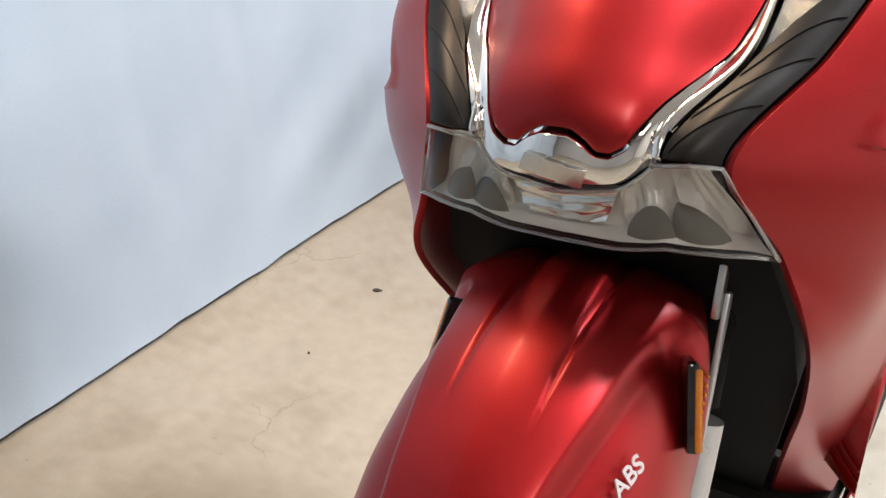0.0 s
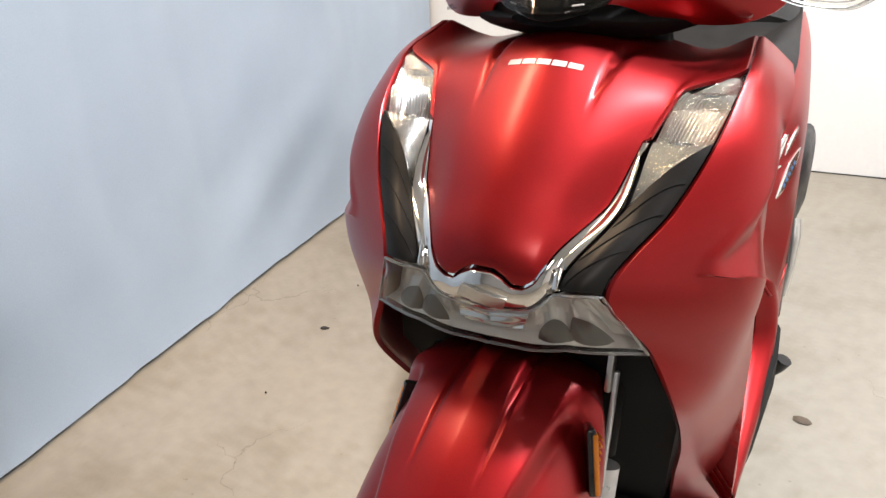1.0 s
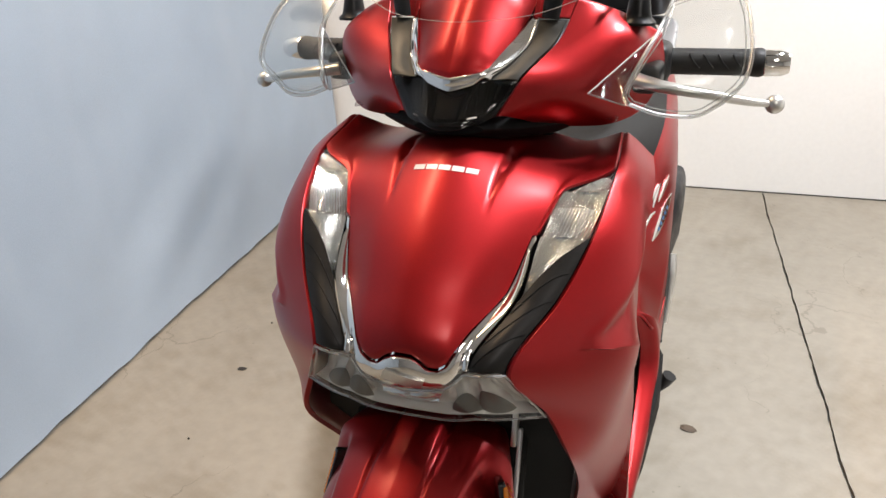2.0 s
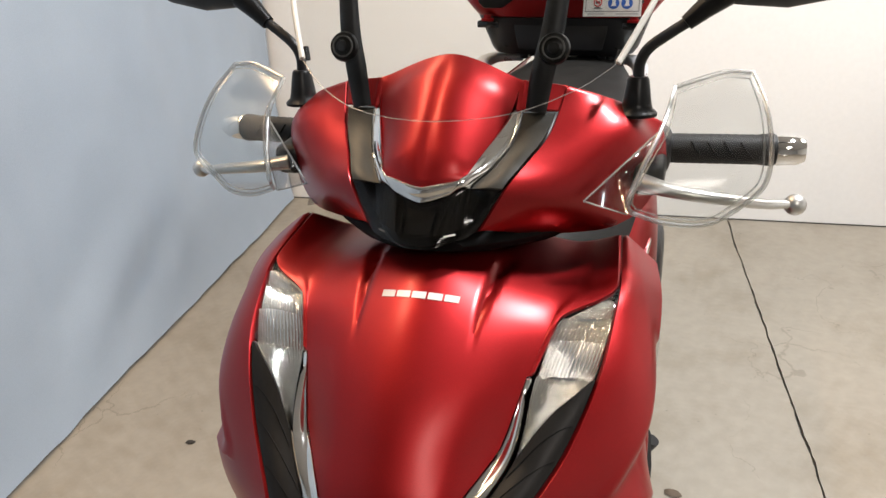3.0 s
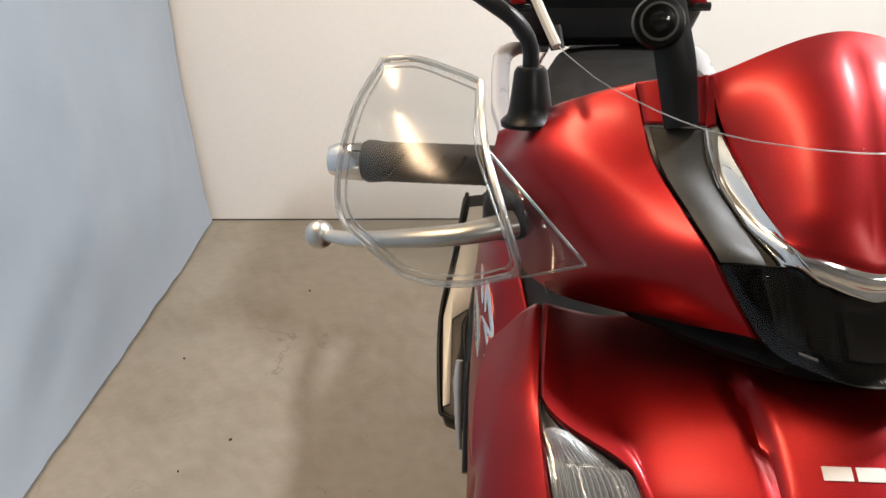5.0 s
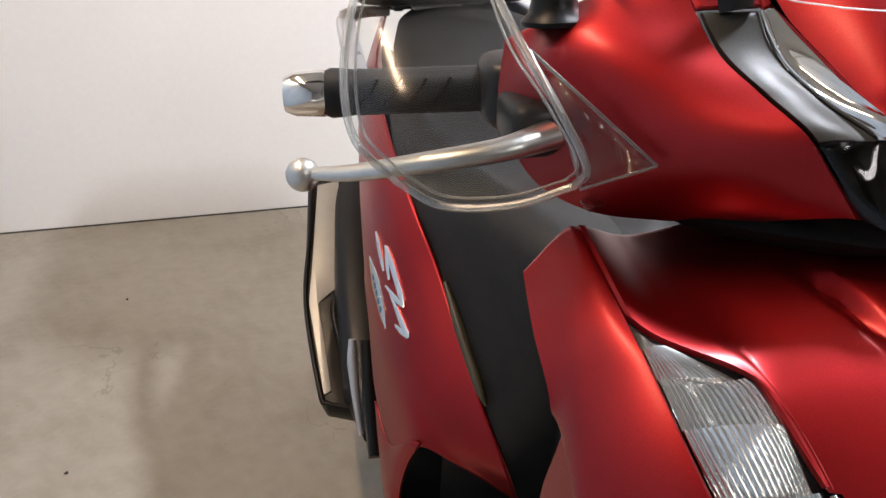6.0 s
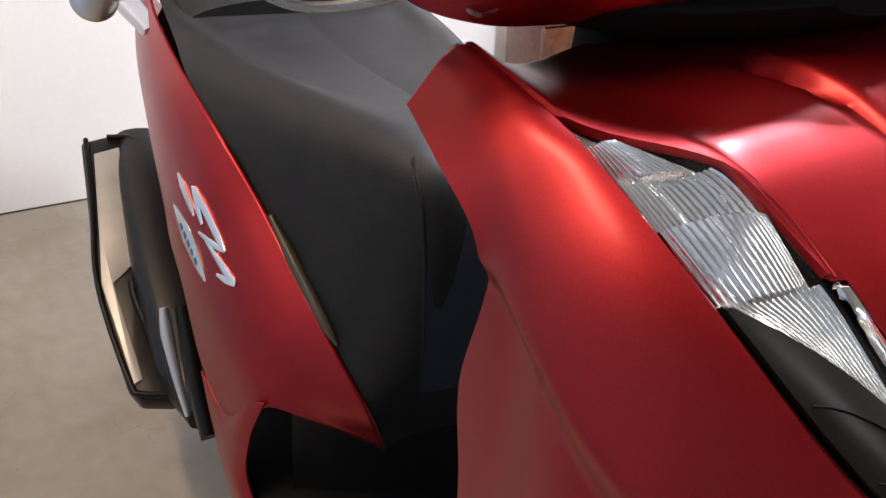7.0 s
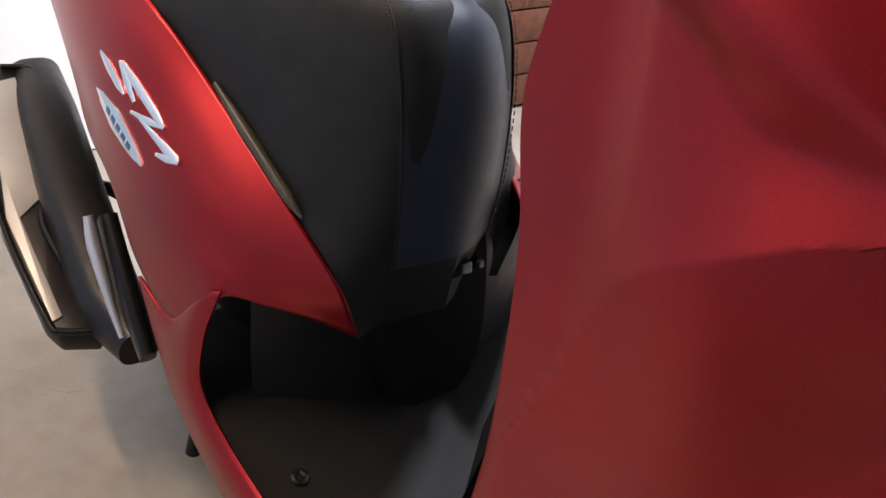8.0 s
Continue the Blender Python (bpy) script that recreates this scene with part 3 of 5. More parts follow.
def crest_mesh():
    bm = bmesh.new()
    us = span(-3.0, 3.0, 84)
    rows = []
    for u in us:
        a = abs(u)
        top = red_low(min(a, 1.98)) + 0.01 if a < 2 else lerps([(2, 4.0), (3.0, 4.3)], a)
        top = max(top, lerps([(0, 4.9), (2, 4.0), (2.4, 4.25), (3.0, 4.85)], a))
        low = lens_top(u) - 0.03
        col = []
        for j in range(9):
            s = j / 8
            v = top + (low - top) * s
            off = 0.001 + 0.0022 * math.sin(math.pi * min(max(s, 0), 1)) ** 0.6
            if a < 0.75:
                off += 0.003 * (1 - (a / 0.75) ** 2) * math.sin(math.pi * s)
            col.append(bm.verts.new(shield.at(u, v, off if 0 < j < 8 else -0.003)))
        rows.append(col)
    for r, s in zip(rows, rows[1:]):
        for j in range(8):
            bm.faces.new((r[j], s[j], s[j + 1], r[j + 1]))
    return bm


crest = part("chrome_crest", crest_mesh(), CHROME, scooter, "polished chrome crest under the nose")
crest.modifiers.new("thickness", "SOLIDIFY").thickness = 0.003
sides("chrome_strip", lambda m: shield.panel(span(3.0, 4.75, 60), lambda v: 2.03, lambda v: lerps([(3.0, 2.5), (3.35, 2.93), (4.75, 2.97)], v), 12, 0.003, 0.0022, 0.0012, m, lambda s, v: 0.0008 * math.sin(math.pi * s)), CHROME)


# headlights
def hl_in(v):
    return lerps([(0.98, 4.0), (2.0, 3.04), (4.02, 3.04)], v)


def hl_out(v):
    return lerps([(0.98, 4.0), (3.0, 3.98), (4.02, 3.06)], v)


def fine_panel(skin, v0, v1, ua, ub, nv, ns, wave, mirror, off):
    """A finely pressed sheet: the skin is sampled coarsely, and the wave laid on it in steps of a millimetre or less."""
    cv, cs = 44, 12
    place = np.zeros((cv + 1, cs + 1, 3))
    face = np.zeros((cv + 1, cs + 1, 3))
    for j in range(cv + 1):
        v = v0 + (v1 - v0) * j / cv
        for i in range(cs + 1):
            u = ua(v) + (ub(v) - ua(v)) * i / cs
            place[j, i], face[j, i] = skin.at(u, v, off), skin.normal(u, v)
    gv, gs = np.linspace(0, cv, nv + 1), np.linspace(0, cs, ns + 1)
    j, i = np.minimum(gv.astype(int), cv - 1), np.minimum(gs.astype(int), cs - 1)
    fj, fi = (gv - j)[:, None, None], (gs - i)[None, :, None]

    def fill(a):
        return (a[j][:, i] * (1 - fj) + a[j + 1][:, i] * fj) * (1 - fi) + (a[j][:, i + 1] * (1 - fj) + a[j + 1][:, i + 1] * fj) * fi

    p = fill(place) + fill(face) * wave(gs[None, :] / cs, v0 + (v1 - v0) * gv[:, None] / cv)[:, :, None]
    if mirror:
        p[:, :, 0] *= -1
    n = ns + 1
    quads = [(a * n + b, a * n + b + 1, (a + 1) * n + b + 1, (a + 1) * n + b) for a in range(nv) for b in range(ns)]
    bm = bmesh.new()
    me = bpy.data.meshes.new("t")
    me.from_pydata([tuple(q) for q in p.reshape(-1, 3)], [], quads)
    bm.from_mesh(me)
    bpy.data.meshes.remove(me)
    return bm


def flutes(s, v):
    """Long scalloped flutes down the lamp, each finely serrated, broken by three pressed steps."""
    curve = s + 0.03 * np.sin(v * 2.3)
    scallop = np.abs(np.sin(curve * 16 * np.pi)) ** 0.8
    teeth = np.abs(((v * 40) % 1.0) - 0.5)
    step = np.zeros_like(s + v)
    for a, b, deep, lean in ((0.9, 1.50, 0.002, 0.0065), (1.50, 1.95, 0.006, -0.0050), (1.95, 2.45, 0.003, 0.0060), (2.45, 3.0, 0.006, -0.0050), (3.0, 4.1, 0.004, 0.0040)):
        step = np.where((v >= a) & (v < b), deep * ((v - a) / (b - a)) ** 1.3 + lean * np.sin(3.1 * s), step)
    return 0.0014 * scallop + 0.0006 * teeth * np.sin(np.pi * np.clip(curve, 0, 1) * 2.5) ** 2 - step


for m in (False, True):
    lamp = part("headlight", shield.panel(span(1.0, 4.0, 40), hl_in, hl_out, 14, 0.002, -0.001, 0.0015, m), LENS, scooter, "clear ribbed headlight lens")
    refl = part("reflector", fine_panel(shield, 1.0, 4.0, hl_in, hl_out, 240, 152, flutes, m, -0.0045), REFLECTOR, lamp, "faceted chrome reflector")
    part("black_bezel", shield.panel(span(1.0, 4.0, 30), lambda v: hl_in(v) - 0.0, hl_out, 10, 0.002, -0.018, 0.0, m), GLOSSBLACK, lamp)
sides("dark_strip", lambda m: shield.panel(span(3.0, 5.0, 40), lambda v: lerps([(3.0, 3.96), (4.02, 3.05), (5.0, 3.05)], v), lambda v: 3.98, 12, 0.003, 0.0, 0.002, m), SMOKEPANEL, "smoked dark grey trim strip")

for m in (1, -1):
    for k in range(3):
        v0 = 3.62 + 0.42 * k
        pts = [shield.at(m * (3.12 + 0.80 * q / 8), v0 + 0.55 * (1 - q / 8) ** 1.5 + 0.02, 0.0006) for q in range(9) if 3.12 + 0.80 * q / 8 > lerps([(3.0, 3.98), (4.02, 3.08), (5, 3.05)], v0 + 0.55 * (1 - q / 8) ** 1.5) and v0 + 0.55 * (1 - q / 8) ** 1.5 < 4.93]
        if len(pts) > 2:
            part("strip_line", tube(pts, 0.0005, 6), DARKVOID, scooter)

# position lamp band under the crest


def band_mesh(off, top_in, low_v, nu=90, wave=None):
    bm = bmesh.new()
    g = []
    for u in span(-3.97, 3.97, nu):
        a, b = lens_top(u) + top_in, low_v(u)
        g.append([bm.verts.new(shield.at(u, a + (b - a) * j / 10, off + (wave(u, j / 10) if wave else 0))) for j in range(11)])
    for r, s in zip(g, g[1:]):
        for j in range(10):
            bm.faces.new((r[j], s[j], s[j + 1], r[j + 1]))
    return bm


def band_low(u):
    return lerps([(0, 6.0), (1.0, 5.97), (2.0, 5.90), (3.0, 5.93), (4.0, 6.02)], abs(u))


band = part("front_lamp", band_mesh(0.001, 0.0, band_low), LENS, scooter, "clear position lamp band")
band.modifiers.new("thickness", "SOLIDIFY").thickness = 0.002
BOWL = grain(material("dark_lamp_bowl", (0.10, 0.098, 0.092), 0.3, 0.2), 200, 0.1)


def house_wave(u, s):
    """The housing's lips, and two half-round bowls on either side."""
    w = 0.016 * max(0, 1 - s * 9) + 0.016 * max(0, (s - 0.88) * 8)
    for c, r in ((1.75, 0.62), (2.85, 0.62)):
        q = 1 - ((abs(u) - c) / r) ** 2 - ((1 - s) / 0.62) ** 2
        if q > 0:
            w = max(w, 0.012 * math.sqrt(q))
    return w + 0.0016 * abs(math.sin(abs(u) * 8)) * smoothstep(0.75, 0.5, s) * smoothstep(0.05, 0.15, s)


for side in (-1, 1):
    for c, r in ((1.72, 0.60), (2.82, 0.62)):
        bm = bmesh.new()
        grid = []
        for j in range(7):
            rho = j / 6
            row = []
            for i in range(17):
                a = math.pi * i / 16
                u = c + r * rho * math.cos(a)
                low = band_low(u) - 0.03
                row.append(bm.verts.new(shield.at(side * u, low - 0.46 * (low - lens_top(u)) * rho * math.sin(a), -0.012 + 0.006 * (1 - rho * rho))))
            grid.append(row)
        for p, q in zip(grid, grid[1:]):
            for i in range(16):
                bm.faces.new((p[i], p[i + 1], q[i + 1], q[i]))
        bmesh.ops.remove_doubles(bm, verts=bm.verts, dist=1e-5)
        part("bowl", bm, BOWL, band, "dark grey half-round lamp bowl")
rim = [shield.at(u, lens_top(u), 0.0015) for u in span(-3.97, 3.97, 60)] + [shield.at(u, band_low(u), 0.0015) for u in span(3.97, -3.97, 60)]
part("lens_rim", tube(rim + rim[:1], 0.0016, 6, 0, False), EDGE, band)
house = part("lamp_housing", band_mesh(-0.022, 0.02, band_low, 160, house_wave), LAMPGREY, band)


def ripple_mesh(u0, u1, a, b, deep):
    """A small mirror with a wavy pressed surface, narrower at its foot."""
    bm = bmesh.new()
    g = []
    for j in range(31):
        t = j / 30
        row = []
        for i in range(41):
            w = i / 40
            u = (u0 + u1) / 2 + (u1 - u0) * (w - 0.5) * (1 - 0.35 * t)
            top, low = lens_top(u) + a, band_low(u) - b
            wave = deep * math.sin(10 * w + 5.5 * math.sin(4 * t + 2.5 * w)) * math.sin(math.pi * t) ** 0.5
            row.append(bm.verts.new(shield.at(u, top + (low - top) * t, -0.010 - 0.006 * t + wave)))
        g.append(row)
    for r, s in zip(g, g[1:]):
        for i in range(40):
            bm.faces.new((r[i], r[i + 1], s[i + 1], s[i]))
    return bm


part("centre_reflector", ripple_mesh(-1.0, 1.0, 0.06, 0.06, 0.0022), REFLECTOR, band, "bright wavy centre reflector")
for s in (-1, 1):
    part("end_reflector", ripple_mesh(s * 1.05, s * 1.45, 0.08, 0.12, 0.0006), LAMPGREY, band)

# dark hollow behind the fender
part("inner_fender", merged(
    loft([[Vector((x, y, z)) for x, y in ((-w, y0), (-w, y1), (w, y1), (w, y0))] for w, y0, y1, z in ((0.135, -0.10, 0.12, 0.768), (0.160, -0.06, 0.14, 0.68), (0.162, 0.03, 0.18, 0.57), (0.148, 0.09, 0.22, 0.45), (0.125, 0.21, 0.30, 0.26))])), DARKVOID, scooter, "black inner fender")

# the handlebar stands turned a little to the rider's right: poses for all that turns with it
def steered(angle, at_x):
    return Matrix.Translation((at_x, 0.2, 1.0)) @ Matrix.Rotation(radians(angle), 4, Vector((0, 0.375, 0.927))) @ Matrix.Translation((0, -0.2, -1.0))


def steer(before, m):
    """Turns every part of the scooter that was built since before."""
    for ob in scooter.children:
        if ob not in before:
            ob.matrix_basis = m


# ---- front fender, fork and wheel ----
fixed_parts = set(scooter.children)
FENDER = [(-0.02, 0.706, 0.085), (-0.09, 0.722, 0.108), (-0.14, 0.722, 0.121), (-0.21, 0.704, 0.127), (-0.27, 0.674, 0.131), (-0.33, 0.630, 0.134), (-0.40, 0.555, 0.130), (-0.45, 0.46, 0.110), (-0.475, 0.36, 0.10)]


def b_x(w, b):
    return w * math.sin(b * math.pi / 2)


def fender_mesh():
    """A hood over the wheel, with pressed grooves on top and scooped sides."""
    bm = bmesh.new()
    rows = []
    prof = [Vector(p) for p in FENDER]
    nt, ns = 180, 180
    for j in range(nt + 1):
        t = j / nt * (len(prof) - 1)
        y, z, w = spline(prof, t)
        d = spline(prof, min(t + 0.05, len(prof) - 1)) - spline(prof, max(t - 0.05, 0))
        nrm = Vector((0, d.y, -d.x)).normalized()
        row = []
        for i in range(ns + 1):
            a = -1 + 2 * i / ns
            b = abs(a)
            x = w * math.sin(a * math.pi / 2)
            drop = lerps([(-0.22, 0.125), (-0.15, 0.105), (-0.115, 0.04), (-0.02, 0.02)], y) * b ** 2.4 + 0.012 * b
            edge = lerps([(-0.45, 0.18), (-0.33, 0.25), (-0.29, 0.29), (-0.24, 0.36), (-0.20, 0.40), (-0.15, 0.47), (-0.10, 0.60)], y)
            scoop = smoothstep(edge, edge + 0.075, b) * smoothstep(-0.132, -0.160, y) * 0.015
            scoop -= 0.0004 * math.exp(-((b - edge + 0.02) / 0.05) ** 2) * smoothstep(-0.10, -0.2, y)
            g = (y + 0.275) / 0.16
            groove = 0.0
            if g > 0:
                half = 0.0015 + 0.006 * min(g, 1.2)
                q = abs(abs(x) - (0.036 - 0.001 * g)) / half
                if q < 1:
                    groove = 0.0065 * min(g, 1) * (1 - q)
            hold = w * math.sin(min(edge, 1) * math.pi / 2)
            inset = smoothstep(edge, edge + 0.10, b) * smoothstep(-0.132, -0.160, y)
            if b > edge:
                x = math.copysign(hold + (b_x(w, b) - hold) * (1 - 0.08 * inset), a)
            row.append(bm.verts.new(Vector((x, y, z)) - nrm * (drop + scoop + groove)))
        rows.append(row)
    for r, s in zip(rows, rows[1:]):
        for i in range(ns):
            bm.faces.new((r[i], r[i + 1], s[i + 1], s[i]))
    return bm


fender = part("front_fender", fender_mesh(), RED, scooter, "glossy metallic red front fender")
fender.modifiers.new("thickness", "SOLIDIFY").thickness = 0.004
for s in (-1, 1):
    r = part("side_reflector", box((0.006, 0.028, 0.064), (s * (0.1190 if s > 0 else 0.1000), -0.156, 0.650), 0.002, 2, pose(0, 0, 0, -20, 0, 28 if s > 0 else -48)), AMBER, scooter, "amber side reflector")
    part("reflector_frame", box((0.010, 0.033, 0.070), (s * (0.1135 if s > 0 else 0.0975), -0.154, 0.650), 0.003, 2, pose(0, 0, 0, -20, 0, 28 if s > 0 else -48)), GLOSSBLACK, r)
    for k in range(9 if s > 0 else 0):
        part("reflector_rib", box((0.002, 0.027, 0.003), (s * (0.1212), -0.1558 + 0.0022 * (k - 4), 0.650 + 0.0065 * (k - 4)), 0.0008, 1, pose(0, 0, 0, -20, 0, 28 if s > 0 else -48)), AMBER, r)
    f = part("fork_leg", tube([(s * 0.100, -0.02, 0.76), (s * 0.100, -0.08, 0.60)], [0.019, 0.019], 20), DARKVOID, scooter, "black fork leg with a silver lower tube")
    part("fork_tube", tube([(s * 0.104, -0.085, 0.588), (s * 0.102, -0.12, 0.50), (s * 0.098, -0.20, 0.30)], [0.022, 0.023, 0.026], 20), SILVER, f, "silver painted lower fork tube")
    if s > 0:
        part("fork_plate", box((0.007, 0.012, 0.052), (s * 0.111, -0.083, 0.716), 0.002, 2, pose(0, 0, 0, -20, 0, 0)), STEEL, f, "bright metal strip")
        part("fork_guide", box((0.005, 0.010, 0.13), (s * 0.117, -0.102, 0.650), 0.002, 2, pose(0, 0, 0, -20, 0, 0)), SILVER, f)


def tyre_mesh(c, R, w):
    prof = []
    for k in range(17):
        a = math.pi * (k / 16)
        prof.append((-w * math.cos(a), R - 0.075 + 0.075 * math.sin(a) ** 0.8))
    prof = [(-w * 0.75, R - 0.10)] + prof + [(w * 0.75, R - 0.10)]
    return lathe(prof, c, (1, 0, 0), 48)


wheel = part("front_wheel", lathe([(-0.04, 0.205), (-0.035, 0.19), (0.035, 0.19), (0.04, 0.205)], (0, -0.215, 0.30), (1, 0, 0), 40), SILVER, scooter)
part("tyre", tyre_mesh((0, -0.215, 0.30), 0.30, 0.052), RUBBER, wheel, "black rubber tyre")
for k in range(5):
    a = 2 * math.pi * k / 5
    part("spoke", tube([(0, -0.215 + 0.03 * math.cos(a), 0.30 + 0.03 * math.sin(a)), (0, -0.215 + 0.19 * math.cos(a), 0.30 + 0.19 * math.sin(a))], [0.022, 0.014], 8), SILVER, wheel)

steer(fixed_parts, steered(-2.0, 0.0))

# ---- handlebar cover ----
fixed_parts = set(scooter.children)
def head_swell(u, v, p):
    """Fills out the middle panel between its crown and the chrome trim."""
    a = abs(u)
    return 0.006 * math.sin(math.pi * min(a, 1)) * smoothstep(0.0, 0.6, v) * smoothstep(3.0, 2.2, v) if a < 1 else 0.0


head = Skin(head_swell)
head.row((0, 0.172, 1.2125), (0.076, 0.163, 1.189), (0.086, 0.163, 1.187), (0.126, 0.170, 1.181), (0.171, 0.190, 1.163), (0.222, 0.220, 1.130))
head.row((0, 0.122, 1.184), (0.072, 0.122, 1.141), (0.081, 0.124, 1.140), (0.115, 0.130, 1.142), (0.190, 0.157, 1.139), (0.228, 0.203, 1.086))
head.row((0, 0.078, 1.146), (0.057, 0.085, 1.122), (0.067, 0.088, 1.119), (0.099, 0.095, 1.122), (0.166, 0.122, 1.104), (0.210, 0.184, 1.044))
head.row((0, 0.0465, 1.1085), (0.041, 0.056, 1.113), (0.050, 0.060, 1.106), (0.086, 0.066, 1.108), (0.134, 0.092, 1.082), (0.180, 0.156, 1.030))
head.row((0, 0.042, 1.092), (0.028, 0.047, 1.096), (0.048, 0.055, 1.099), (0.074, 0.053, 1.088), (0.106, 0.080, 1.065), (0.142, 0.134, 1.030))
head.row((0, 0.008, 1.060), (0.024, 0.012, 1.061), (0.046, 0.026, 1.062), (0.060, 0.0425, 1.0645), (0.076, 0.062, 1.058), (0.098, 0.100, 1.040))
head.orient()


def vee(a):
    """Lower edge of the red middle panel, in rows, across the half width."""
    return lerps([(0, 3.03), (0.45, 2.99), (0.92, 2.93), (1.0, 2.80)], a)


def fan(skin, us, top, low, nv, off, thick):
    bm = bmesh.new()
    rings = [[], []]
    for u in us:
        a, b = top(u), low(u)
        for k, o in ((0, off), (1, off - thick)):
            col = []
            for j in range(nv + 1):
                edge = j in (0, nv) or u in (us[0], us[-1])
                col.append(bm.verts.new(skin.at(u, a + (b - a) * j / nv, o - (0.0012 if edge and k == 0 else 0))))
            rings[k].append(col)
    n = len(us)
    for g in rings:
        for i in range(n - 1):
            for j in range(nv):
                bm.faces.new((g[i][j], g[i + 1][j], g[i + 1][j + 1], g[i][j + 1]))
    o, q = rings
    ring = [(0, j) for j in range(nv + 1)] + [(i, nv) for i in range(1, n)] + [(n - 1, j) for j in range(nv - 1, -1, -1)] + [(i, 0) for i in range(n - 2, 0, -1)]
    for (a, b), (c, d) in zip(ring, ring[1:] + ring[:1]):
        bm.faces.new((o[a][b], o[c][d], q[c][d], q[a][b]))
    return bm


part("handlebar_cover", fan(head, span(-3, 3, 96), lambda u: 0, lambda u: vee(abs(u)) if abs(u) <= 1 else 0.52, 26, 0.001, 0.003), RED, scooter, "matte red handlebar cover")
part("chrome_vee", fan(head, span(-1.98, 1.98, 80), lambda u: lerps([(0, 3.03), (0.9, 2.96), (1.0, 2.6), (1.02, 0.55), (2, 0.56)], abs(u)), lambda u: lerps([(0, 4.0), (1.0, 3.85), (1.4, 3.5), (1.98, 3.2)], abs(u)), 12, 0.002, 0.004), CHROME, scooter, "polished chrome V trim")
sides("handlebar_inlay", lambda m: head.panel(span(0.55, 3.25, 30), lambda v: 2.03, lambda v: 2.95, 10, 0.003, 0.0, 0.0015, m), INLAY, "dark grey inlay panel")
sides("handlebar_wing", lambda m: head.panel(span(0, 5, 44), lambda v: 3.0, lambda v: 5.0, 22, 0.003, 0.001, 0.002, m), RED, "matte red handlebar wing cover")
runlamp = part("running_lamp", fan(head, span(-2.96, 2.96, 60), lambda u: lerps([(0, 4.03), (1.0, 3.88), (1.4, 3.53), (2.0, 3.25), (2.96, 3.27)], abs(u)), lambda u: 5.0, 14, 0.001, 0.002), SMOKE, scooter, "smoked running lamp lens")
for s in (-1, 1):
    part("lamp_mesh", head.panel(span(3.7, 4.75, 12), lambda v: 0.75, lambda v: 2.3, 16, 0.002, -0.007, 0.0, s < 0, lambda a, v: 0.0008 * math.sin(a * 60)), BOWL, runlamp, "grey meshed lamp insert")
part("lamp_centre", fan(head, span(-0.55, 0.55, 10), lambda u: 4.15, lambda u: 4.7, 6, -0.006, 0.002), BOWL, runlamp)
part("lamp_print", fan(head, span(1.25, 1.7, 12), lambda u: 4.84, lambda u: 4.875, 2, 0.0018, 0.0006), WHITEPRINT, runlamp)
part("lamp_print", fan(head, span(-1.7, -1.3, 12), lambda u: 4.84, lambda u: 4.87, 2, 0.0018, 0.0006), BOWL, runlamp)
part("lamp_back", fan(head, span(-2.9, 2.9, 60), lambda u: lerps([(0, 4.03), (1.0, 3.88), (1.4, 3.53), (2.0, 3.25), (2.96, 3.27)], abs(u)), lambda u: 4.97, 10, -0.012, 0.002), GLOSSBLACK, runlamp)
part("dash", loft([[Vector((w * math.cos(a), y, z + h * math.sin(a))) for a in (2 * math.pi * k / 24 for k in range(24))] for w, y, z, h in ((0.02, 0.085, 1.085, 0.01), (0.05, 0.11, 1.09, 0.018), (0.09, 0.15, 1.105, 0.028), (0.14, 0.19, 1.118, 0.034), (0.15, 0.24, 1.12, 0.034), (0.10, 0.28, 1.12, 0.03))]), BLACK, scooter, "black instrument housing")
part("lower_cover", loft([[Vector((w * math.cos(a), y, z + h * math.sin(a))) for a in (2 * math.pi * k / 24 for k in range(24))] for w, y, z, h in ((0.045, 0.035, 1.050, 0.008), (0.085, 0.075, 1.042, 0.020), (0.130, 0.12, 1.038, 0.026), (0.160, 0.17, 1.044, 0.032), (0.185, 0.23, 1.048, 0.046), (0.16, 0.29, 1.056, 0.046))]), DARKVOID, scooter, "black lower handlebar cover")
part("steering_neck", loft([[Vector((w * math.cos(a), y + d * math.sin(a), z)) for a in (2 * math.pi * k / 24 for k in range(24))] for w, y, d, z in ((0.10, 0.16, 0.06, 1.10), (0.092, 0.17, 0.05, 1.04), (0.095, 0.18, 0.05, 0.98), (0.10, 0.18, 0.05, 0.90))]), DARKVOID, scooter, "black steering column cover")


part("rear_cover", loft([[Vector((w * math.cos(a), y, z + h * math.sin(a))) for a in (2 * math.pi * k / 28 for k in range(28))] for w, y, z, h in ((0.145, 0.165, 1.085, 0.045), (0.172, 0.20, 1.092, 0.054), (0.178, 0.25, 1.098, 0.052), (0.15, 0.30, 1.108, 0.042), (0.08, 0.325, 1.112, 0.03))]), DARKVOID, scooter, "black rear cover of the handlebar")


def under_wing(mirror):
    """The dark underside that closes the wing of the handlebar cover."""
    rows = []
    for v in span(0.2, 4.8, 12):
        p = head.at(4.9, v, -0.004)
        rows.append([p, Vector((p.x * 0.75, p.y + 0.012, p.z - 0.004)), Vector((p.x * 0.45, p.y + 0.02, p.z - 0.004))])
    bm = bmesh.new()
    g = [[bm.verts.new(Vector((-1 if mirror else 1, 1, 1)) * q) for q in r] for r in rows]
    for r, q in zip(g, g[1:]):
        for i in range(2):
            bm.faces.new((r[i], r[i + 1], q[i + 1], q[i]))
    return bm


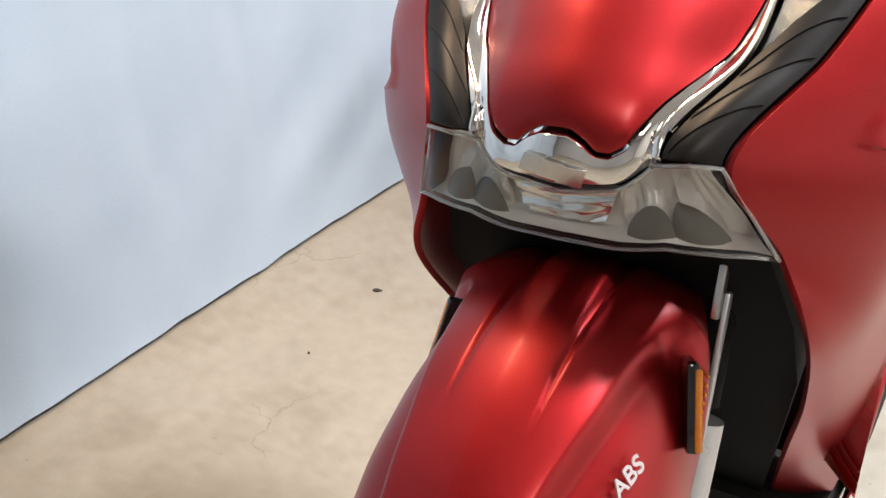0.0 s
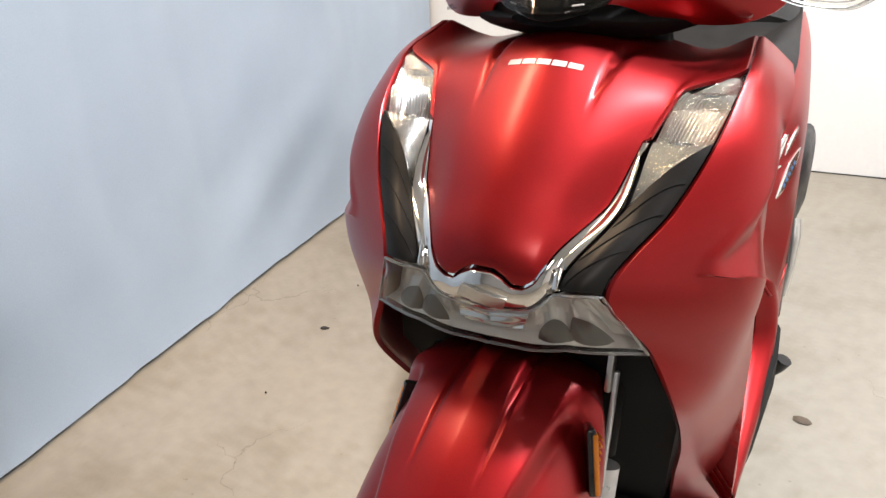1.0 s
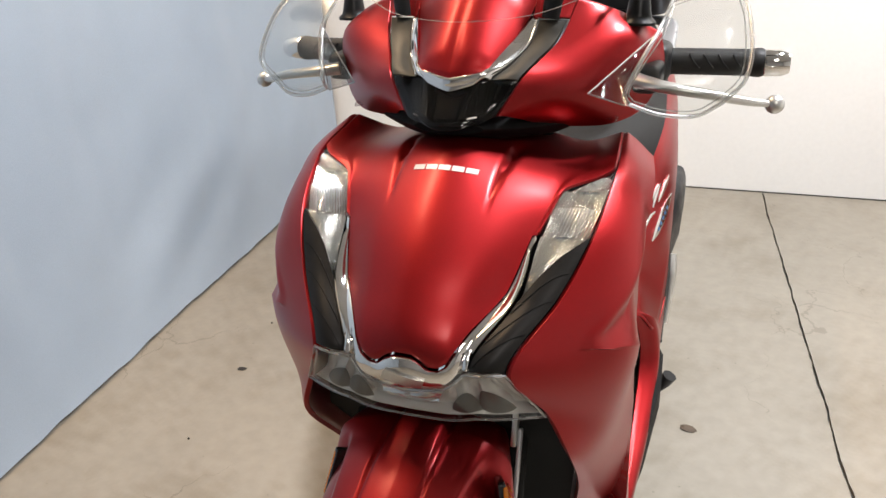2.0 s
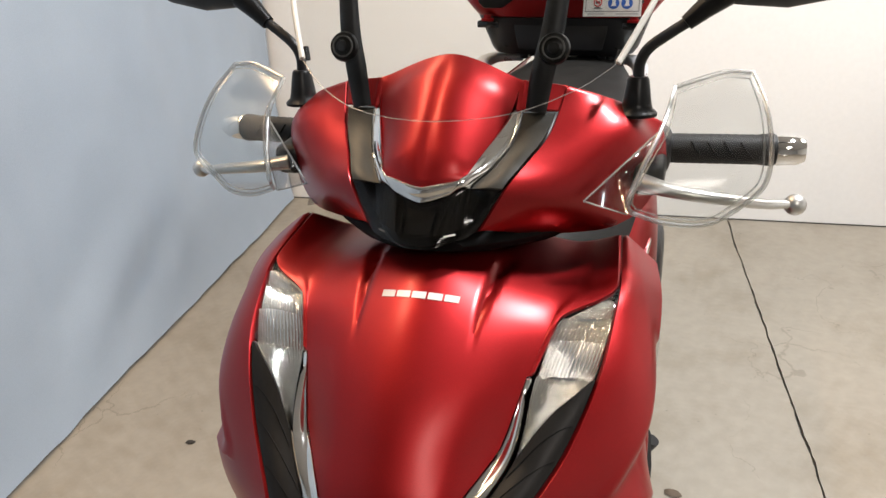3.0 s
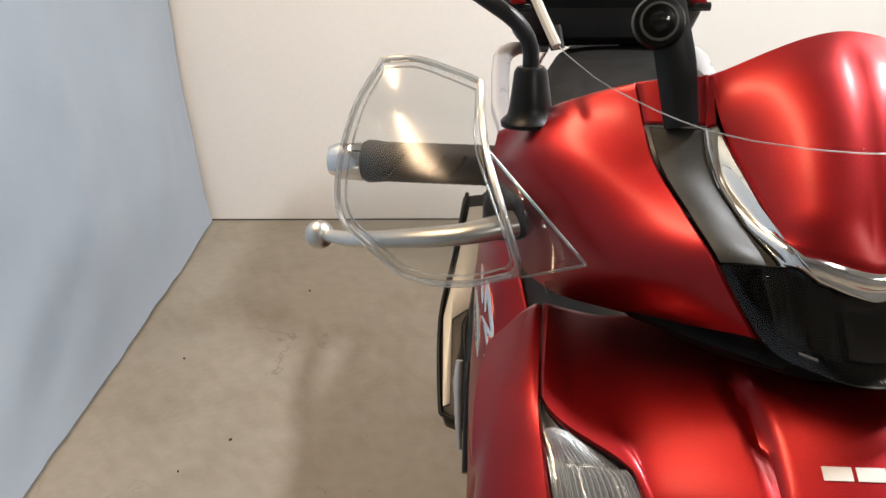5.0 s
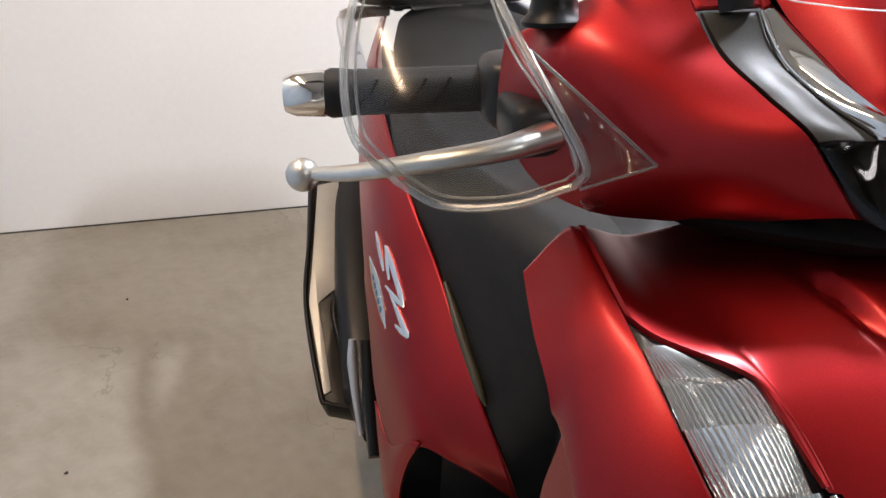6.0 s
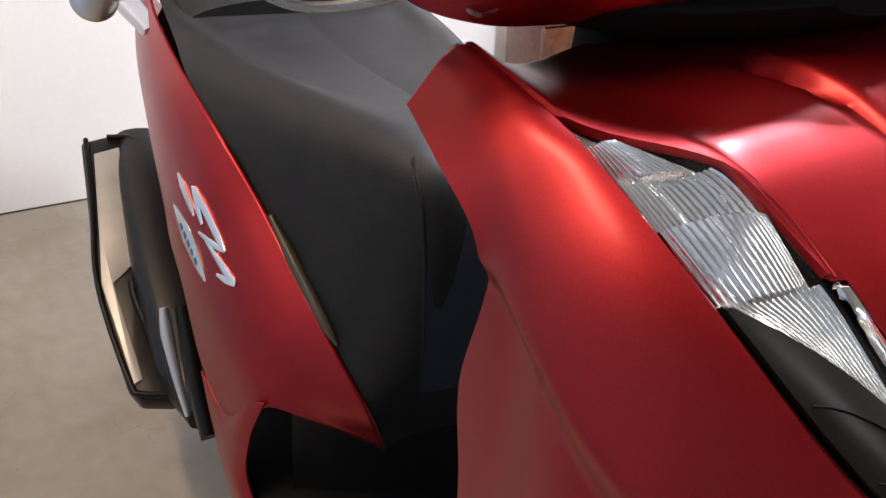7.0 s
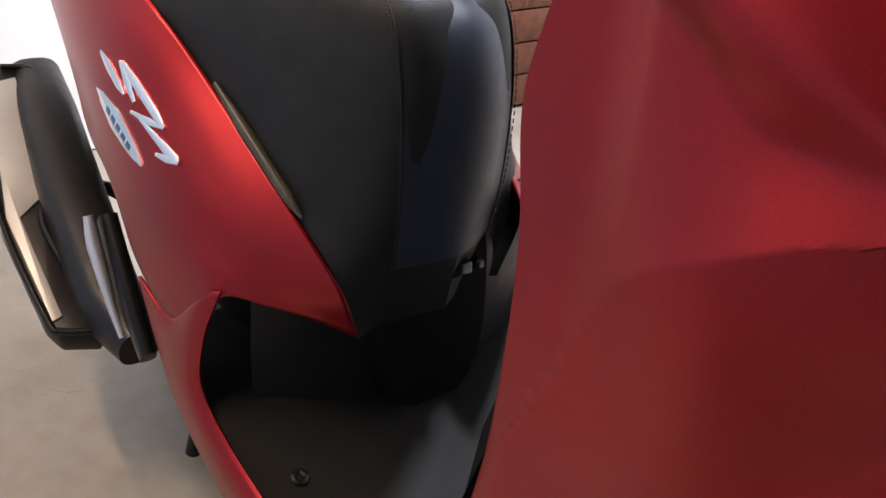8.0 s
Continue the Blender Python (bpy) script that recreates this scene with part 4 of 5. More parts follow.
for m in (False, True):
    part("wing_underside", under_wing(m), DARKVOID, scooter, "black underside of the handlebar cover").modifiers.new("thickness", "SOLIDIFY").thickness = 0.002

# ---- grips, levers, mirrors, guards ----
for s in (-1, 1):
    bar = part("handlebar", tube([(s * 0.15, 0.255, 1.08), (s * 0.24, 0.278, 1.081), (s * 0.345, 0.292, 1.080)], 0.011, 14), BLACK, scooter)
    d = Vector((s * 0.146, 0.014, -0.001)).normalized()
    o = Vector((s * 0.222, 0.274, 1.081))
    prof = [(0, 0.021), (0.004, 0.021), (0.006, 0.0175)] + [(0.010 + 0.0045 * k, 0.0170 + 0.0006 * (k % 2)) for k in range(22)] + [(0.112, 0.0185), (0.118, 0.0188), (0.122, 0.017)]
    part("grip", lathe(prof, o, d, 28), RUBBER, bar, "black rubber grip")
    for k in range(4):
        part("grip_groove", tube([o + d * (0.030 + 0.018 * k) + Vector((0, -0.0130, 0.0128)), o + d * (0.036 + 0.018 * k) + Vector((0, -0.0178, 0.0040)), o + d * (0.044 + 0.018 * k) + Vector((0, -0.0176, -0.0050))], 0.0012, 6), DARKVOID, bar)
    part("bar_end", lathe([(0.120, 0.016), (0.124, 0.0175), (0.145, 0.0165), (0.153, 0.013), (0.154, 0.006), (0.150, 0.004)], o, d, 28), CHROME, bar, "chrome bar end weight")
    lev = part("brake_lever", tube([(s * 0.205, 0.150, 1.086), (s * 0.240, 0.137, 1.083), (s * 0.285, 0.142, 1.076), (s * 0.330, 0.168, 1.062), (s * 0.354, 0.188, 1.055)], [0.012, 0.0095, 0.0085, 0.0070, 0.0055], 14, 6, True, 0.75), STEEL, scooter, "polished alloy brake lever")
    bmb = bmesh.new()
    bmesh.ops.create_uvsphere(bmb, u_segments=24, v_segments=16, radius=0.0115)
    bmesh.ops.translate(bmb, vec=(s * 0.363, 0.195, 1.052), verts=bmb.verts)
    part("lever_ball", bmb, STEEL, lev)
    part("switch_housing", box((0.050, 0.058, 0.052), (s * 0.205, 0.262, 1.083), 0.014, 3), BLACK, scooter, "black switch housing beside the grip")
    part("lever_perch", box((0.034, 0.06, 0.036), (s * 0.212, 0.185, 1.084), 0.010, 3), BLACK, scooter, "black lever perch")
    boot = part("mirror", lathe([(-0.002, 0.021), (0.001, 0.0215), (0.003, 0.020), (0.006, 0.0165), (0.012, 0.0150), (0.036, 0.0115), (0.039, 0.0095)], (s * 0.196, 0.190, 1.147), (0, 0.12, 1), 28), BOOT, scooter, "black mirror on a bent rubber-booted stalk")
    part("stalk", tube([(s * 0.196, 0.195, 1.183), (s * 0.197, 0.198, 1.200), (s * 0.206, 0.201, 1.215), (s * 0.226, 0.206, 1.229), (s * 0.2435, 0.210, 1.240)], 0.0058, 14, 6), BLACK, boot)
    part("stalk_sleeve", tube([(s * 0.240, 0.209, 1.2375), (s * 0.255, 0.213, 1.250), (s * 0.276, 0.220, 1.266)], [0.0082, 0.0105, 0.0145], 18), BOOT, boot)
    part("stalk_nut", lathe([(0, 0.0105), (0.002, 0.012), (0.008, 0.012), (0.010, 0.0105)], (s * 0.270, 0.218, 1.262), (s * 0.78, 0.25, 0.6), 6), BLACK, boot)
    part("mirror_shell", loft([[Vector((s * (0.276 + dx), 0.220 + dy + 0.018 * math.cos(a) * k, 1.266 + dz + h * math.sin(a) * k)) for a in (2 * math.pi * q / 20 for q in range(20))] for dx, dy, dz, h, k in ((0, 0, 0, 0.016, 0.7), (0.02, 0.005, 0.012, 0.026, 1), (0.06, 0.012, 0.03, 0.04, 1.2), (0.11, 0.016, 0.045, 0.045, 1.2), (0.15, 0.016, 0.05, 0.036, 1.0), (0.16, 0.016, 0.05, 0.022, 0.5))]), BLACK, boot)


def guard_mesh(s):
    """Curved clear hand guard, wrapped round the grip."""
    rows = [
        [(0.233, 0.214, 1.170), (0.258, 0.224, 1.177), (0.284, 0.231, 1.183), (0.309, 0.232, 1.182)],
        [(0.226, 0.158, 1.145), (0.262, 0.169, 1.151), (0.298, 0.182, 1.155), (0.324, 0.198, 1.157)],
        [(0.211, 0.115, 1.113), (0.255, 0.124, 1.116), (0.305, 0.139, 1.119), (0.332, 0.166, 1.123)],
        [(0.200, 0.093, 1.086), (0.250, 0.104, 1.082), (0.300, 0.118, 1.086), (0.328, 0.142, 1.093)],
        [(0.203, 0.104, 1.070), (0.238, 0.112, 1.057), (0.278, 0.127, 1.053), (0.305, 0.140, 1.066)],
    ]
    bm = bmesh.new()
    g = []
    for j in range(25):
        line = [spline([Vector(r[k]) for r in rows], j / 24 * 4) for k in range(4)]
        g.append([bm.verts.new(Vector((s, 1, 1)) * spline(line, i / 20 * 3)) for i in range(21)])
    for r, q in zip(g, g[1:]):
        for i in range(20):
            bm.faces.new((r[i], r[i + 1], q[i + 1], q[i]))
    rim = [g[0][i].co.copy() for i in range(21)] + [g[j][20].co.copy() for j in range(1, 25)] + [g[24][i].co.copy() for i in range(19, -1, -1)] + [g[j][0].co.copy() for j in range(23, 0, -1)]
    return bm, rim

for s in (-1, 1):
    bm, rim = guard_mesh(s)
    guard = part("hand_guard", bm, CLEAR, scooter, "clear acrylic hand guard")
    guard.modifiers.new("thickness", "SOLIDIFY").thickness = 0.003
    part("rim", tube(rim + rim[:1], 0.0026, 8, 0, False), EDGE, guard)
    mid = sum(rim, Vector()) / len(rim)
    inner = [p + (mid - p).normalized() * 0.007 + Vector((0, -0.0022, 0)) for p in rim]
    part("rim_step", tube(inner + inner[:1], 0.0009, 6, 0, False), EDGE, guard)
    wedge = bmesh.new()
    tip, up, low = Vector((s * 0.156, 0.097, 1.082)), Vector((s * 0.222, 0.146, 1.141)), Vector((s * 0.199, 0.103, 1.068))
    a = [wedge.verts.new(p) for p in (tip, up, Vector((s * 0.210, 0.113, 1.112)), low)]
    wedge.faces.new(a)
    part("flap_rim", tube([tip, up, Vector((s * 0.210, 0.113, 1.112)), low, tip], 0.0011, 6, 0, False), EDGE, guard)
    w = part("guard_flap", wedge, SMOKY, guard, "smoky clear inner flap")
    w.modifiers.new("thickness", "SOLIDIFY").thickness = 0.003
    part("guard_tab", box((0.042, 0.012, 0.004), (s * 0.163, 0.148, 1.041), 0.0015, 2, pose(0, 0, 0, 10, s * 8, s * -14)), SMOKY, guard)

# ---- windscreen ----


def screen_at(a, t):
    """Point on the screen: a from -1 to 1 across, t from 0 to 1 up."""
    z = 1.168 + 0.46 * t ** 1.6
    half = lerps([(1.168, 0.012), (1.1695, 0.055), (1.173, 0.088), (1.178, 0.112), (1.190, 0.150), (1.206, 0.178), (1.25, 0.203), (1.30, 0.226), (1.40, 0.262), (1.62, 0.285)], z)
    x = half * a
    return Vector((x, 0.072 + 0.42 * (z - 1.168) + 2.5 * x * x, z))


def screen_mesh():
    bm = bmesh.new()
    g = [[bm.verts.new(screen_at(-1 + i / 20, j / 40)) for i in range(41)] for j in range(41)]
    for r, q in zip(g, g[1:]):
        for i in range(40):
            bm.faces.new((r[i], r[i + 1], q[i + 1], q[i]))
    return bm


EDGELIGHT = clear("bright_acrylic_edge", (0.85, 0.85, 0.83), 0.4, 0.4, 0.30)
screen = part("windscreen", screen_mesh(), SCREEN, scooter, "tall clear acrylic windscreen")
screen.modifiers.new("thickness", "SOLIDIFY").thickness = 0.003
part("screen_edge", tube([screen_at(-1, 0.6 - k * 0.6 / 30) for k in range(31)] + [screen_at(-1 + 2 * k / 16, 0) for k in range(17)] + [screen_at(1, k * 0.6 / 30) for k in range(31)], 0.00045, 6), EDGELIGHT, screen)
# warning label stuck on the screen
LABEL_WHITE = grain(material("label_white", (0.72, 0.72, 0.72), 0.4), 300, 0.04)
label_m = Matrix.Translation((0.168, 0.199, 1.289)) @ Matrix.Rotation(radians(68), 4, "X")
card = part("warning_label", slab([(-0.029, -0.043), (0.029, -0.043), (0.029, 0.043), (-0.029, 0.043)], 0.0006, 0, label_m), LABEL_WHITE, scooter, "white warning label with small pictograms")
INK = {k: material(k + "_ink", c, 0.4) for k, c in (("blue", (0.02, 0.10, 0.42)), ("red", (0.55, 0.03, 0.03)), ("yellow", (0.75, 0.52, 0.02)), ("orange", (0.75, 0.20, 0.02)), ("dark", (0.05, 0.05, 0.06)))}


def disc(x, y, r, n=24):
    return [(x + r * math.cos(2 * math.pi * k / n), y + r * math.sin(2 * math.pi * k / n)) for k in range(n)]


up1, up2 = label_m @ Matrix.Translation((0, 0, 0.0005)), label_m @ Matrix.Translation((0, 0, 0.0009))
def strip_of(x0, x1, y0, y1):
    return [(x0, y0), (x1, y0), (x1, y1), (x0, y1)]


part("header", slab(strip_of(-0.0265, 0.0265, -0.0108, 0.006), 0.0005, 0, up1), INK["orange"], card, "orange header")
part("header_sign", slab([(-0.006, -0.0095), (0.002, -0.0095), (-0.002, -0.003)], 0.0004, 0, up2), INK["yellow"], card)
for x, y, k in ((-0.0184, -0.0176, "blue"), (-0.0043, -0.0176, "red"), (0.0216, -0.0176, "red"), (-0.0145, -0.0290, "red"), (0.0012, -0.0300, "blue"), (0.0145, -0.0300, "blue")):
    r = 0.0044 if (k, y) == ("red", -0.0290) else 0.0057
    part("pictogram", slab(disc(x, y, r), 0.0005, 0, up1), INK[k], card, k + " round sign")
    if k == "red":
        part("pictogram_centre", slab(disc(x, y, r - 0.0011), 0.0005, 0, up2), LABEL_WHITE, card)
        part("pictogram_bar", slab([(x - 0.0034, y + 0.0027), (x - 0.0027, y + 0.0034), (x + 0.0034, y - 0.0027), (x + 0.0027, y - 0.0034)], 0.0004, 0, up2 @ Matrix.Translation((0, 0, 0.0004))), INK["red"], card)
        part("pictogram_shape", slab(strip_of(x - 0.0022, x + 0.0024, y - 0.0014, y + 0.0012), 0.0003, 0, up2 @ Matrix.Translation((0, 0, 0.0003))), INK["dark"], card)
    else:
        part("pictogram_centre", slab([(x - 0.0024, y - 0.0030), (x + 0.0028, y - 0.0026), (x + 0.0018, y + 0.0006), (x + 0.0022, y + 0.0032), (x - 0.0016, y + 0.0030), (x - 0.0012, y + 0.0002)], 0.0005, 0, up2), LABEL_WHITE, card)
part("pictogram", slab([(0.0024, -0.0225), (0.0150, -0.0225), (0.0087, -0.0118)], 0.0005, 0, up1), INK["yellow"], card, "yellow triangle sign")
part("pictogram_shape", slab([(0.0076, -0.0205), (0.0098, -0.0205), (0.0092, -0.0155), (0.0082, -0.0155)], 0.0004, 0, up2), INK["dark"], card)
part("pictogram_shape", slab([(-0.0195, -0.0352), (-0.0095, -0.0352), (-0.0125, -0.0338), (-0.0165, -0.0338)], 0.0004, 0, up1), INK["dark"], card)
for x0, x1, y0, y1 in ((-0.0265, 0.0265, -0.0382, -0.0377), (-0.0268, -0.0263, -0.0382, -0.0108), (0.0263, 0.0268, -0.0382, -0.0108)):
    part("border_line", slab(strip_of(x0, x1, y0, y1), 0.0004, 0, up1), INK["dark"], card)
MILKY = grain(material("milky_acrylic", (0.56, 0.54, 0.49), 0.42, 0, 0, 0.3), 300, 0.06)
PALEINK = material("pale_grey_ink", (0.45, 0.45, 0.46), 0.4)
for x0, x1 in ((-0.024, -0.008), (0.004, 0.026)):
    part("small_print", slab(strip_of(x0, x1, -0.0412, -0.0398), 0.0004, 0, up1), PALEINK, card)
for s in (-1, 1):
    stay = part("screen_stay", tube([(s * 0.098, 0.142, 1.160), (s * 0.104, 0.150, 1.200), (s * 0.113, 0.165, 1.245), (s * 0.122, 0.20, 1.34), (s * 0.128, 0.235, 1.43)], [0.011, 0.0125, 0.012, 0.010, 0.009], 10, 5, True, 0.45), BLACK, scooter, "black windscreen stay")
    part("knob", lathe([(0, 0.015), (0.005, 0.0165), (0.009, 0.015), (0.010, 0.009), (0.011, 0.006), (0.008, 0.004)], (s * 0.116, 0.156, 1.222), (0, -1, 0.35), 28), BOOT, stay, "round rubber mounting knob")
    part("knob_bolt", lathe([(0, 0.006), (0.002, 0.006), (0.0025, 0.003)], (s * 0.116, 0.1465, 1.2255), (0, -1, 0.35), 12), GLOSSBLACK, stay)
    part("knob_ring", lathe([(0, 0.0118), (0.0015, 0.0118), (0.0016, 0.0105), (0, 0.0100)], (s * 0.116, 0.1470, 1.2252), (0, -1, 0.35), 28), BOWL, stay)
    part("screen_trim", tube([screen_at(s, ((z - 1.168) / 0.46) ** 0.625) for z in (1.206, 1.23, 1.26, 1.30, 1.35, 1.40, 1.45)], 0.0034, 8, 4), MILKY, screen, "milky clear edge trim")
    part("trim_clip", tube([(s * 0.1775, 0.176, 1.202), (s * 0.1805, 0.181, 1.216)], 0.0048, 8), BLACK, screen)

steer(fixed_parts, steered(-3.6, 0.001))


def panel_mesh(rows, n=8, thick=0.004, mirror=False):
    """A smooth shell through a few rows of points."""
    bm = bmesh.new()
    g = []
    nj, ni = (len(rows) - 1) * n, (len(rows[0]) - 1) * n
    for j in range(nj + 1):
        line = [spline([Vector(r[k]) for r in rows], j / n) for k in range(len(rows[0]))]
        g.append([bm.verts.new(Vector((-1 if mirror else 1, 1, 1)) * spline(line, i / n)) for i in range(ni + 1)])
    for r, q in zip(g, g[1:]):
        for i in range(ni):
            bm.faces.new((r[i], r[i + 1], q[i + 1], q[i]))
    return bm


# side covers: long red flank from the step up to the tail, hollowed at its foot
FLANK = [
    [(0.118, 0.443, 0.488), (0.150, 0.462, 0.507), (0.195, 0.490, 0.528), (0.230, 0.515, 0.537), (0.250, 0.535, 0.500)],
    [(0.140, 0.440, 0.558), (0.172, 0.470, 0.560), (0.210, 0.510, 0.565), (0.240, 0.545, 0.560), (0.262, 0.600, 0.480)],
    [(0.163, 0.503, 0.634), (0.200, 0.530, 0.625), (0.232, 0.565, 0.615), (0.255, 0.610, 0.585), (0.270, 0.670, 0.520)],
]
FLANK += [
    [(0.183, 0.622, 0.724), (0.215, 0.635, 0.705), (0.243, 0.660, 0.680), (0.262, 0.700, 0.640), (0.268, 0.740, 0.590)],
    [(0.205, 0.712, 0.790), (0.232, 0.730, 0.765), (0.252, 0.760, 0.730), (0.264, 0.800, 0.690), (0.262, 0.840, 0.620)],
    [(0.215, 0.880, 0.840), (0.238, 0.890, 0.815), (0.252, 0.910, 0.780), (0.254, 0.940, 0.730), (0.240, 0.970, 0.640)],
    [(0.200, 1.120, 0.880), (0.220, 1.125, 0.855), (0.228, 1.135, 0.815), (0.222, 1.150, 0.770), (0.200, 1.170, 0.690)],
    [(0.130, 1.480, 0.900), (0.145, 1.480, 0.880), (0.150, 1.480, 0.850), (0.145, 1.480, 0.820), (0.120, 1.480, 0.780)],
]
flank_drop = []
for m in (False, True):
    side = part("side_cover", panel_mesh(FLANK if m else [[(x - 0.035 * smoothstep(0.2, 0.7, y) - 0.035 * smoothstep(0.75, 0.6, y) * smoothstep(0.51, 0.60, z), y, z) for x, y, z in r] for r in FLANK], 8, 0.004, m), RED, scooter, "matte red rear side cover")
    side.modifiers.new("thickness", "SOLIDIFY").thickness = 0.004
    flank_drop.append(onto(side))


def shifted(rows, left):
    """The tail stands a touch off the nose's middle line: draws the far side in."""
    return rows if left else [[(x - 0.035 * smoothstep(0.2, 0.7, y) - (0.024, 0.016, 0, 0, 0)[k] * smoothstep(0.3, 0.5, y), y, z) for k, (x, y, z) in enumerate(r)] for r in rows]


# the strip that runs from the flank down along the floorboard
for m in (True, False):
    strip = part("step_strip", panel_mesh(shifted([
        [(0.232, 0.512, 0.545), (0.242, 0.524, 0.540), (0.252, 0.545, 0.520), (0.262, 0.600, 0.480), (0.271, 0.670, 0.500)],
        [(0.250, 0.532, 0.480), (0.255, 0.540, 0.478), (0.262, 0.556, 0.470), (0.268, 0.590, 0.450), (0.270, 0.640, 0.430)],
        [(0.255, 0.530, 0.410), (0.260, 0.535, 0.408), (0.266, 0.545, 0.402), (0.268, 0.560, 0.385), (0.266, 0.590, 0.350)],
        [(0.238, 0.420, 0.340), (0.245, 0.425, 0.338), (0.252, 0.435, 0.330), (0.254, 0.445, 0.310), (0.250, 0.460, 0.270)],
        [(0.215, 0.260, 0.295), (0.222, 0.262, 0.292), (0.228, 0.266, 0.285), (0.228, 0.270, 0.265), (0.222, 0.275, 0.235)]], m), 8, 0.004, m), RED, scooter, "matte red floorboard edge strip")
    strip.modifiers.new("thickness", "SOLIDIFY").thickness = 0.004


def ringed(sections, n=28, power=2.6):
    """A body lofted through upright cross-sections: y, z middle, half width, half height."""
    rings = []
    for y, z, w, h in sections:
        ring = []
        for k in range(n):
            a = 2 * math.pi * k / n
            c, s2 = math.cos(a), math.sin(a)
            ring.append(Vector((w * abs(c) ** (2 / power) * (1 if c >= 0 else -1), y, z + h * abs(s2) ** (2 / power) * (1 if s2 >= 0 else -1))))
        rings.append(ring)
    return loft(rings)


part("under_seat", ringed([(0.47, 0.48, 0.07, 0.14), (0.55, 0.48, 0.10, 0.20), (0.68, 0.52, 0.16, 0.24), (0.80, 0.58, 0.22, 0.22), (1.05, 0.64, 0.22, 0.20), (1.40, 0.72, 0.16, 0.14)]), DARKVOID, scooter, "black under-seat body")
SEAT = [
    [(0, 0.455, 0.480), (0.074, 0.462, 0.480), (0.098, 0.458, 0.480), (0.112, 0.452, 0.480)],
    [(0, 0.432, 0.560), (0.079, 0.437, 0.560), (0.114, 0.441, 0.560), (0.137, 0.446, 0.560)],
    [(0, 0.414, 0.634), (0.082, 0.420, 0.634), (0.126, 0.455, 0.634), (0.161, 0.508, 0.634)],
    [(0, 0.405, 0.724), (0.084, 0.414, 0.726), (0.140, 0.500, 0.728), (0.181, 0.626, 0.722)],
    [(0, 0.415, 0.790), (0.083, 0.424, 0.795), (0.150, 0.560, 0.795), (0.203, 0.716, 0.788)],
]
SEAT += [
    [(0, 0.440, 0.822), (0.078, 0.452, 0.832), (0.152, 0.620, 0.832), (0.211, 0.830, 0.825)],
    [(0, 0.500, 0.840), (0.074, 0.520, 0.850), (0.138, 0.690, 0.854), (0.205, 0.920, 0.852)],
    [(0, 0.640, 0.838), (0.080, 0.650, 0.846), (0.145, 0.800, 0.856), (0.198, 1.020, 0.872)],
    [(0, 0.860, 0.840), (0.090, 0.870, 0.845), (0.150, 0.960, 0.860), (0.190, 1.120, 0.888)],
    [(0, 1.060, 0.872), (0.090, 1.065, 0.876), (0.145, 1.100, 0.888), (0.180, 1.180, 0.900)],
]


def far_side(p):
    """The seat's far half: drawn in, and rounding off sooner at the nose."""
    x, y, z = p
    near = smoothstep(0.9, 0.6, y)
    return (x - 0.016 * smoothstep(0.02, 0.085, x) * max(near, smoothstep(0.2, 0.7, y)), y + 0.030 * near * smoothstep(0.0, 0.08, x), z)


seat = part("seat", merged(panel_mesh(SEAT, 8, 0.004, True), panel_mesh([[far_side(p) for p in r] for r in SEAT], 8, 0.004, False)), VINYL, scooter, "black vinyl seat with a stitched nose")
NOSE = grain(material("smooth_blue_black_vinyl", (0.020, 0.025, 0.038), 0.46, 0, 0, 0.4), 900, 0.2, 0.25, 0.0004, 0.05)
nose_rows = [[(x * k, y - 0.0020 - 0.004 * (1 - abs(x) / 0.09), z) for x, y, z in ((-r[1][0], r[1][1], r[1][2]), r[0], far_side(r[1]))] for r, k in zip(SEAT[1:6], (0.985, 0.985, 0.97, 0.88, 0.50))]
part("seat_nose", panel_mesh(nose_rows, 8), NOSE, seat, "smooth blue-black nose panel")
for s in (-1, 1):
    seam = [Vector((s * q[0], q[1] - 0.002, q[2])) for q in (r[1] if s < 0 else far_side(r[1]) for r in SEAT[1:6])]
    part("seam", tube(seam, 0.0014, 8, 8), VINYL, seat)
    for k in range(46):
        a, b = spline(seam, k / 46 * 4), spline(seam, (k + 0.55) / 46 * 4)
        off = Vector((s * 0.004, -0.0012, 0))
        part("stitch", tube([a + off, b + off], 0.0007, 5), RUBBER, seat)
part("pillion_seat", ringed([(1.00, 0.845, 0.178, 0.04), (1.08, 0.872, 0.174, 0.055), (1.20, 0.885, 0.157, 0.05), (1.36, 0.885, 0.125, 0.045), (1.46, 0.885, 0.09, 0.03)], 36, 2.8), VINYL, scooter, "black vinyl pillion seat")
MAT = grain(material("black_floor_mat", (0.012, 0.012, 0.011), 0.7, 0, 0, 0.12), 260, 0.3, 0.1, 0.0005, 0.06)
part("floorboard", loft([[Vector(p) for p in ((-w, y, z), (w, y, z), (w, y, z - 0.06), (-w, y, z - 0.06))] for w, y, z in ((0.19, 0.16, 0.30), (0.205, 0.24, 0.285), (0.235, 0.42, 0.315), (0.250, 0.53, 0.385), (0.245, 0.62, 0.39), (0.2, 0.75, 0.38))]), MAT, scooter, "black rubber-covered floorboard")
part("seat_base", panel_mesh([[(x, 0.485 + 1.2 * x * x + dy, z) for x in (-0.20, -0.13, -0.06, 0, 0.06, 0.13, 0.19)] for z, dy in ((0.60, -0.02), (0.52, -0.015), (0.44, 0.0), (0.36, 0.005), (0.31, 0.0))], 5), BLACK, scooter, "black panel under the seat nose")
OLIVE = grain(material("olive_grey_plastic", (0.050, 0.046, 0.030), 0.38, 0, 0, 0.4), 400, 0.15, 0.1, 0.0004, 0.05)
